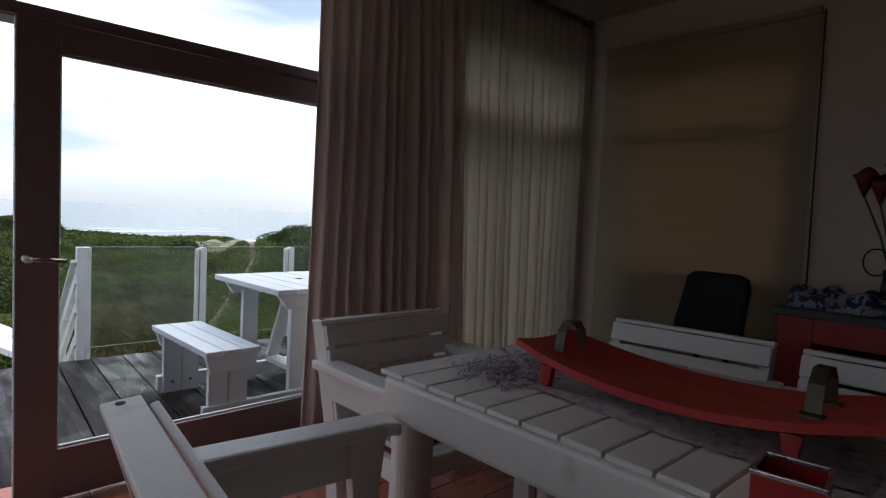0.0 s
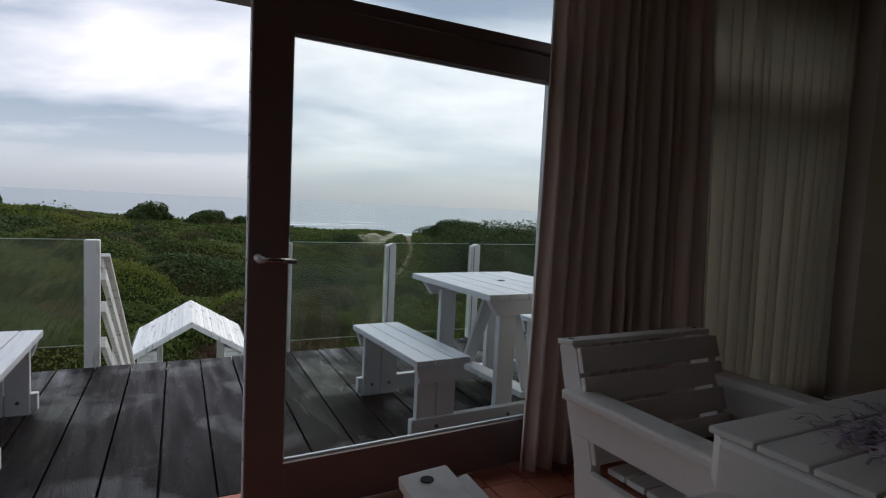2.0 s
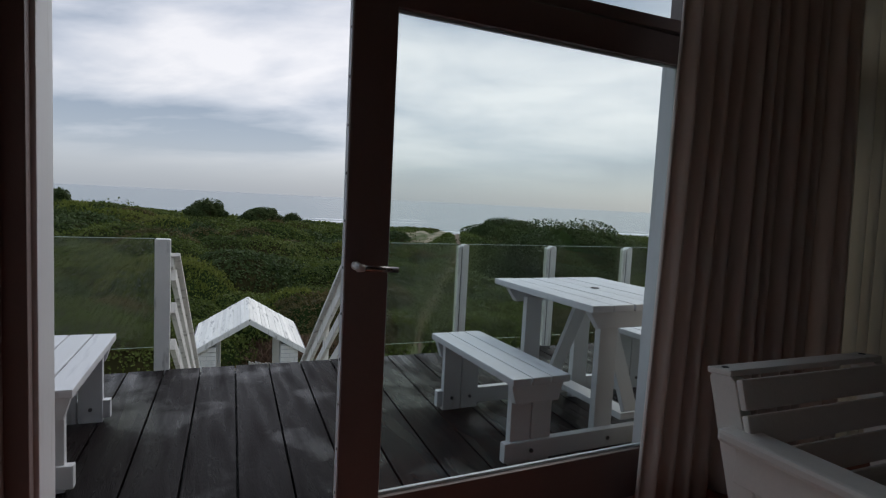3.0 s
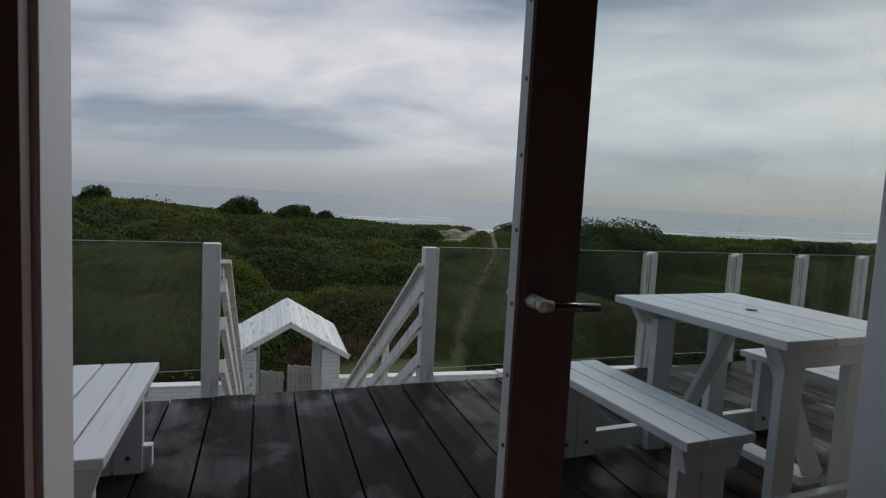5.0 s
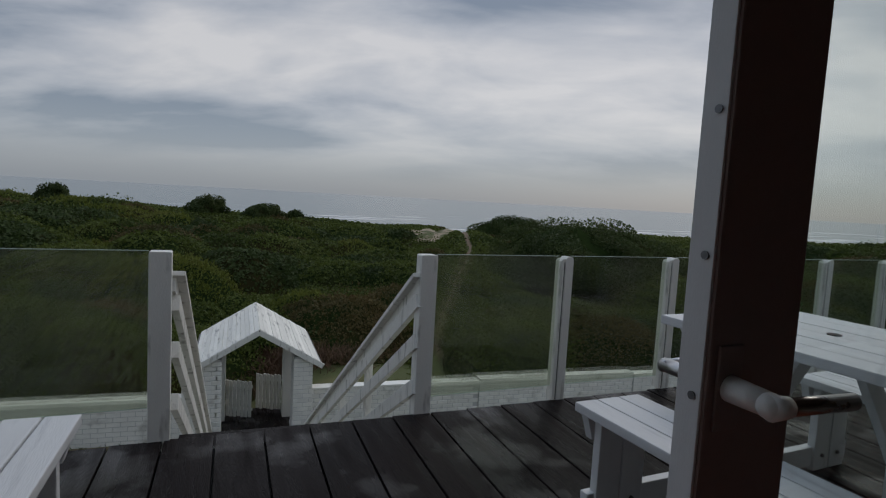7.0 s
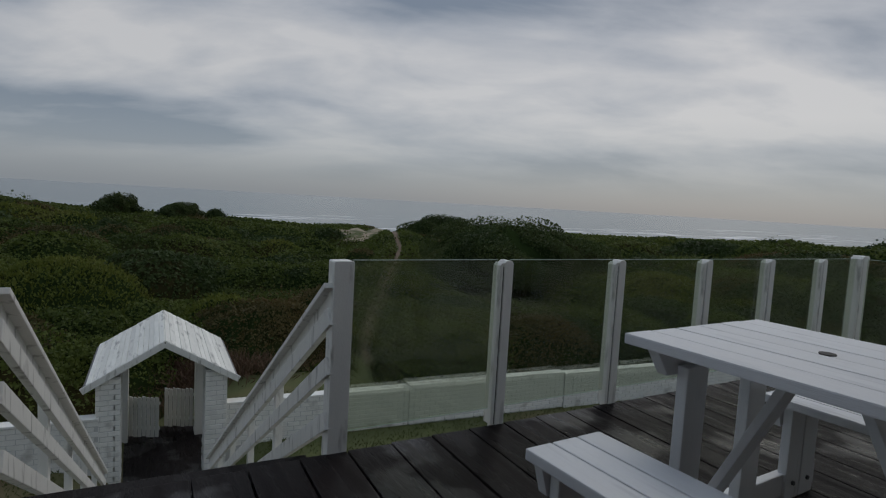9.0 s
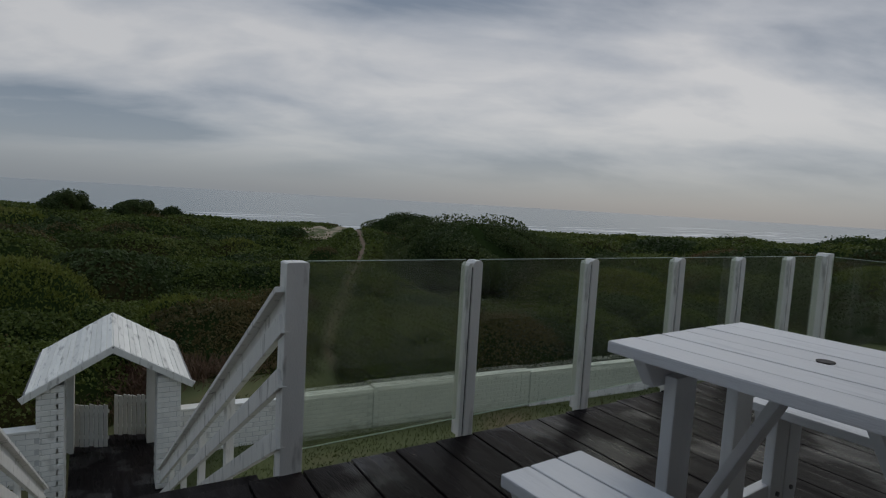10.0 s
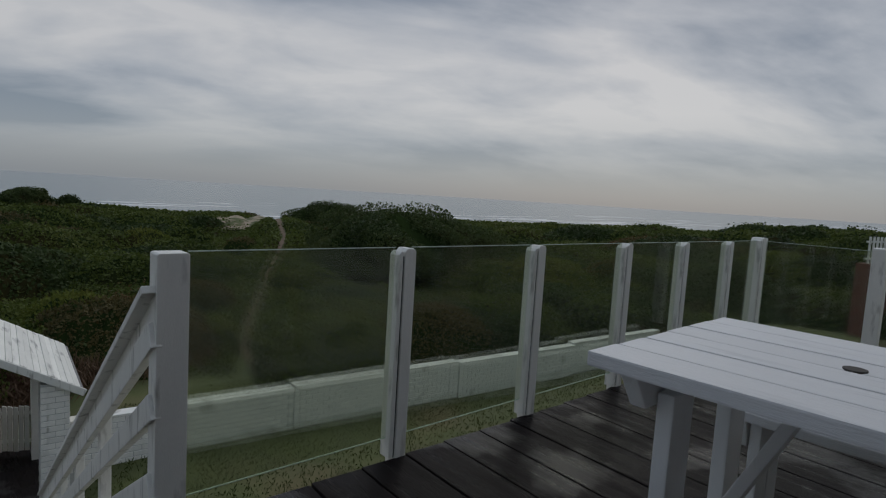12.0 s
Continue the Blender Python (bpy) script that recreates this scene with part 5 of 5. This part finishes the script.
co, fc = leaf_quads(P, np.full(len(P), 0.075), rs, 0.9, 0.10)
tagged(new("grass", raw_mesh("grass", co, fc, GRASS_LEAF)), "patchy short green and straw-coloured grass", "grass", "", "stuff")

# ---------------------------------------------------------------- things on and round the dining table
# printed runner with a tangled fringe at its end
runner = thing("table_runner", "printed pale runner cloth with a tangled fringe on the table", "table runner")
rx0, rx1 = 1.01, 1.50
nx, ny = 24, 90
X, Y = np.meshgrid(np.linspace(rx0, rx1, nx), np.linspace(-1.74, -3.42, ny))
X = X + 0.02 * np.sin(Y * 6.0)
Z = 0.8015 + 0.0025 * (1 + np.sin(31 * X + 9 * Y)) + 0.004 * np.maximum(0, np.sin(7 * Y + 5 * X)) ** 4
i = (np.arange(ny - 1)[:, None] * nx + np.arange(nx - 1)[None, :]).ravel()
part("cloth", raw_mesh("cloth", np.stack([X, Y, Z], -1).reshape(-1, 3), np.stack([i, i + 1, i + nx + 1, i + nx], -1), LACE, True), None, runner)
rs = np.random.RandomState(4)
fv, ff = [], []
for k in range(420):
    c0 = np.array([rs.uniform(rx0 - 0.02, rx1 + 0.02), -1.80 + rs.uniform(-0.08, 0.24) * rs.uniform(0.3, 1), 0.802])
    th = rs.uniform(0, 6.28)
    q = c0.copy()
    base_i = len(fv)
    for j in range(7):
        th += rs.normal(0, 0.45)
        side = np.array([-math.sin(th), math.cos(th), 0]) * 0.0036
        zz = 0.8025 + 0.011 * rs.uniform(0, 1) * math.sin(j * 0.5)
        fv += [(*(q[:2] - side[:2]), zz), (*(q[:2] + side[:2]), zz + 0.001)]
        q = q + np.array([math.cos(th), math.sin(th), 0]) * 0.017
    for j in range(6):
        a = base_i + 2 * j
        ff.append((a, a + 1, a + 3, a + 2))
tagged(part("fringe", raw_mesh("fringe", np.array(fv), np.array(ff), FRINGE), None, runner, "tangled pale purple threads"), kind="stuff")

# red curved candle board on four feet with two metal straps
board = thing("candle_board", "curved red painted wooden board with two metal straps", "ornament")
nseg = 28
bm = bmesh.new()
top_rows, low_rows = [], []
for k in range(nseg + 1):
    u = k / nseg
    y = -1.80 - 0.98 * u
    v = 2 * u - 1
    z = 0.838 + (0.056 if v < 0 else 0.078) * v * v
    half = 0.185 - 0.035 * abs(v) ** 2.5
    cx = 1.215 - 0.02 * v
    top_rows.append([bm.verts.new((cx + s * half, y, z + 0.012 * (abs(s) ** 2) + 0.022)) for s in (-1, -0.5, 0, 0.5, 1)])
    low_rows.append([bm.verts.new((cx + s * half, y, z + 0.012 * (abs(s) ** 2))) for s in (-1, -0.5, 0, 0.5, 1)])
for k in range(nseg):
    for j in range(4):
        bm.faces.new((top_rows[k][j], top_rows[k][j + 1], top_rows[k + 1][j + 1], top_rows[k + 1][j]))
        bm.faces.new((low_rows[k][j], low_rows[k + 1][j], low_rows[k + 1][j + 1], low_rows[k][j + 1]))
    for j in (0, 4):
        bm.faces.new((top_rows[k][j], top_rows[k + 1][j], low_rows[k + 1][j], low_rows[k][j]))
for k in (0, nseg):
    for j in range(4):
        bm.faces.new((top_rows[k][j], top_rows[k][j + 1], low_rows[k][j + 1], low_rows[k][j]))
part("curved_board", bm, RED, board)
for y, x_mid in ((-1.925, 1.245), (-2.60, 1.23)):
    for x in (x_mid - 0.155, x_mid + 0.155):
        bm = bmesh.new()
        prism(bm, [(y - 0.012, 0.799), (y + 0.012, 0.799), (y + 0.024, 0.868), (y - 0.024, 0.868)], 0, x - 0.012, x + 0.012, 0.003)
        part("foot", bm, RED, board)
for y, z, x_mid in ((-1.905, 0.893, 1.235), (-2.62, 0.908, 1.20)):
    bm = bmesh.new()
    pts = [(-0.055 + 0, 0.0), (-0.045, 0.05), (-0.02, 0.075), (0.02, 0.075), (0.045, 0.05), (0.055, 0.0)]
    for (xa, za), (xb, zb) in zip(pts, pts[1:]):
        beam(bm, (x_mid + xa * 1.2, y, z + za * 1.25), (x_mid + xb * 1.2, y, z + zb * 1.25), 0.034, 0.003, side=(0, 1, 0))
    for s in (-1, 1):
        bx(bm, x_mid + s * 0.075 - 0.02, x_mid + s * 0.075 + 0.02, y - 0.025, y + 0.025, z - 0.008, z - 0.001, 0.001)
    part("metal_strap", bm, IRON, board, "tarnished metal strap")

tin = thing("tin", "open red square tin with a shiny metal rim", "tin", at=pose(0.885, -2.655, 0.7995, 0, 0, 8))
bm = bmesh.new()
for c in ((-0.06, 0.06, -0.06, -0.056), (-0.06, 0.06, 0.056, 0.06), (-0.06, -0.056, -0.056, 0.056), (0.056, 0.06, -0.056, 0.056)):
    bx(bm, *c, 0.0, 0.052)
bx(bm, -0.056, 0.056, -0.056, 0.056, 0.0, 0.004)
part("body", bm, RED, tin)
bm = bmesh.new()
for c in ((-0.063, 0.063, -0.063, -0.054), (-0.063, 0.063, 0.054, 0.063), (-0.063, -0.054, -0.054, 0.054), (0.054, 0.063, -0.054, 0.054)):
    bx(bm, *c, 0.052, 0.062, 0.002)
part("rim", bm, STEEL, tin, "shiny metal rim")

# ---------------------------------------------------------------- far corner of the room
desk_chair = thing("desk_chair", "black upholstered chair with a rounded back", "chair")
bm = bmesh.new()
prism(bm, [(-1.70, 0.60), (-1.27, 0.60), (-1.35, 0.95), (-1.36, 1.01), (-1.40, 1.045), (-1.665, 1.045), (-1.72, 1.02), (-1.735, 0.96)], 0, 3.27, 3.34, 0.02)
part("backrest", bm, BLACK_CLOTH, desk_chair)
block("seat", BLACK_CLOTH, desk_chair, 2.88, 3.30, -1.76, -1.30, 0.42, 0.50, bev=0.025)
for x, y in ((2.92, -1.72), (2.92, -1.34), (3.27, -1.72), (3.27, -1.34)):
    block("leg", SOOT, desk_chair, x - 0.018, x + 0.018, y - 0.018, y + 0.018, 0.0, 0.43)
for y in (-1.62, -1.44):
    block("back_stay", SOOT, desk_chair, 3.30, 3.325, y - 0.015, y + 0.015, 0.45, 0.66)

fire = thing("fireplace", "red painted fireplace with a dark stone mantel and black opening", "fireplace")
block("pier", RED_BRICK, fire, 3.34, ROOM_E - 0.004, -2.06, -1.88, 0.0, 0.84)
block("pier", RED_BRICK, fire, 3.34, ROOM_E - 0.004, -3.2, -3.02, 0.0, 0.84)
block("lintel", RED_BRICK, fire, 3.34, ROOM_E - 0.004, -3.018, -2.062, 0.70, 0.84)
block("hearth_back", SOOT, fire, 3.9, ROOM_E - 0.006, -3.016, -2.064, 0.0, 0.698)
block("mantel", SLATE, fire, 3.29, ROOM_E - 0.004, -3.24, -1.85, 0.842, 0.885, bev=0.008)

cloth = thing("folded_cloth", "rolled blue and white patterned cloth on the mantel", "cloth")
nx, ny = 16, 60
th = np.linspace(0, math.pi, nx)
yy = np.linspace(-1.88, -2.42, ny)
T, Y = np.meshgrid(th, yy)
R = 0.072 + 0.012 * np.sin(Y * 38) + 0.008 * np.sin(T * 5 + Y * 21)
end = np.minimum(1, np.minimum(-1.88 - Y, Y + 2.42) / 0.05 + 0.25) ** 0.5
co = np.stack([3.50 + np.cos(T) * R * 1.5 * end, Y, 0.887 + np.sin(T) * R * 1.55 * end], -1).reshape(-1, 3)
i = (np.arange(ny - 1)[:, None] * nx + np.arange(nx - 1)[None, :]).ravel()
part("roll", raw_mesh("roll", co, np.stack([i, i + 1, i + nx + 1, i + nx], -1), BLUE_CLOTH, True), None, cloth)

vase = thing("flower_vase", "slim vase with dark red lilies and a wire loop", "vase")
bm = bmesh.new()
prof = [(0.045, 0.887), (0.05, 0.92), (0.042, 1.0), (0.03, 1.08), (0.034, 1.13)]
for (r0, z0), (r1, z1) in zip(prof, prof[1:]):
    tube(bm, (3.60, -2.34, z0), (3.60, -2.34, z1), r0, r1, 18)
part("vase_body", bm, SLATE, vase, smooth=True)
for k, (tx, ty, tz) in enumerate(((3.55, -2.20, 1.60), (3.58, -2.27, 1.56), (3.62, -2.33, 1.66))):
    bm = bmesh.new()
    tube(bm, (3.60, -2.34, 1.10), (tx * 0.4 + 3.60 * 0.6, ty * 0.4 - 2.34 * 0.6, 1.32), 0.006, 0.006, 8)
    tube(bm, (tx * 0.4 + 3.60 * 0.6, ty * 0.4 - 2.34 * 0.6, 1.32), (tx, ty, tz - 0.06), 0.006, 0.005, 8)
    part("stem", bm, STEM, vase, smooth=True)
    bm = bmesh.new()
    rings = []
    for j, (rr, zz) in enumerate(((0.006, -0.07), (0.022, -0.03), (0.042, 0.02), (0.062, 0.055))):
        ring = []
        for a in range(14):
            an = a * 2 * math.pi / 14
            tipz = 0.05 * max(0, math.cos(an)) ** 3 * (j / 3)
            ring.append(bm.verts.new((tx + math.cos(an) * rr, ty + math.sin(an) * rr, tz + zz + tipz)))
        rings.append(ring)
    for ra, rb in zip(rings, rings[1:]):
        for a in range(14):
            bm.faces.new((ra[a], ra[(a + 1) % 14], rb[(a + 1) % 14], rb[a]))
    ob = part("flower", bm, PETAL, vase, "dark red trumpet flower", smooth=True)
    ob.modifiers.new("thick", "SOLIDIFY").thickness = 0.003
bm = bmesh.new()
for k in range(16):
    a0, a1 = 2 * math.pi * k / 16, 2 * math.pi * (k + 1) / 16
    tube(bm, (3.56, -2.28 + 0.06 * math.cos(a0), 1.17 + 0.075 * math.sin(a0)), (3.56, -2.28 + 0.06 * math.cos(a1), 1.17 + 0.075 * math.sin(a1)), 0.004, 0.004, 6)
part("wire_loop", bm, SOOT, vase, smooth=True)

# ---------------------------------------------------------------- neighbour's boundary pier with a grille
pier = thing("brick_pier", "brown face-brick boundary pier with a pale steel grille on top", "pier", at=pose(27.3, 5.75, 0.3, 0, 0, -15))
block("shaft", BROWN_BRICK, pier, -0.9, 1.6, -0.3, 0.3, -3.6, -0.75, bev=0.02)
for k in range(9):
    x = -0.7 + 0.26 * k
    block("bar", WHITE_OLD, pier, x - 0.03, x + 0.03, -0.03, 0.03, -0.76, 0.28)
for z in (-0.6, 0.05):
    block("crossbar", WHITE_OLD, pier, -0.85, 1.5, 0.031, 0.07, z, z + 0.07)

# ---------------------------------------------------------------- floor tiles
tile_bm = bmesh.new()
bx(tile_bm, -0.097, 0.097, -0.097, 0.097, -0.012, 0.0, 0.003)
tile_me = mesh_of(tile_bm, "tile", TILE)
rest = bmesh.new()
for i in range(38):
    for j in range(31):
        x_, y_ = ROOM_W + 0.1 + 0.2 * i + 0.02, -0.11 - 0.2 * j
        if x_ > ROOM_E - 0.1 or y_ < ROOM_S + 0.1:
            continue
        if -1.0 < x_ < 2.5 and y_ > -2.3:
            t_ = part("tile", tile_me, None, floor)
            t_.location = (x_, y_, random.uniform(-0.001, 0.001))
        else:
            bx(rest, x_ - 0.097, x_ + 0.097, y_ - 0.097, y_ + 0.097, -0.012, 0.0)
tagged(part("tiles", rest, TILE, floor), kind="stuff")
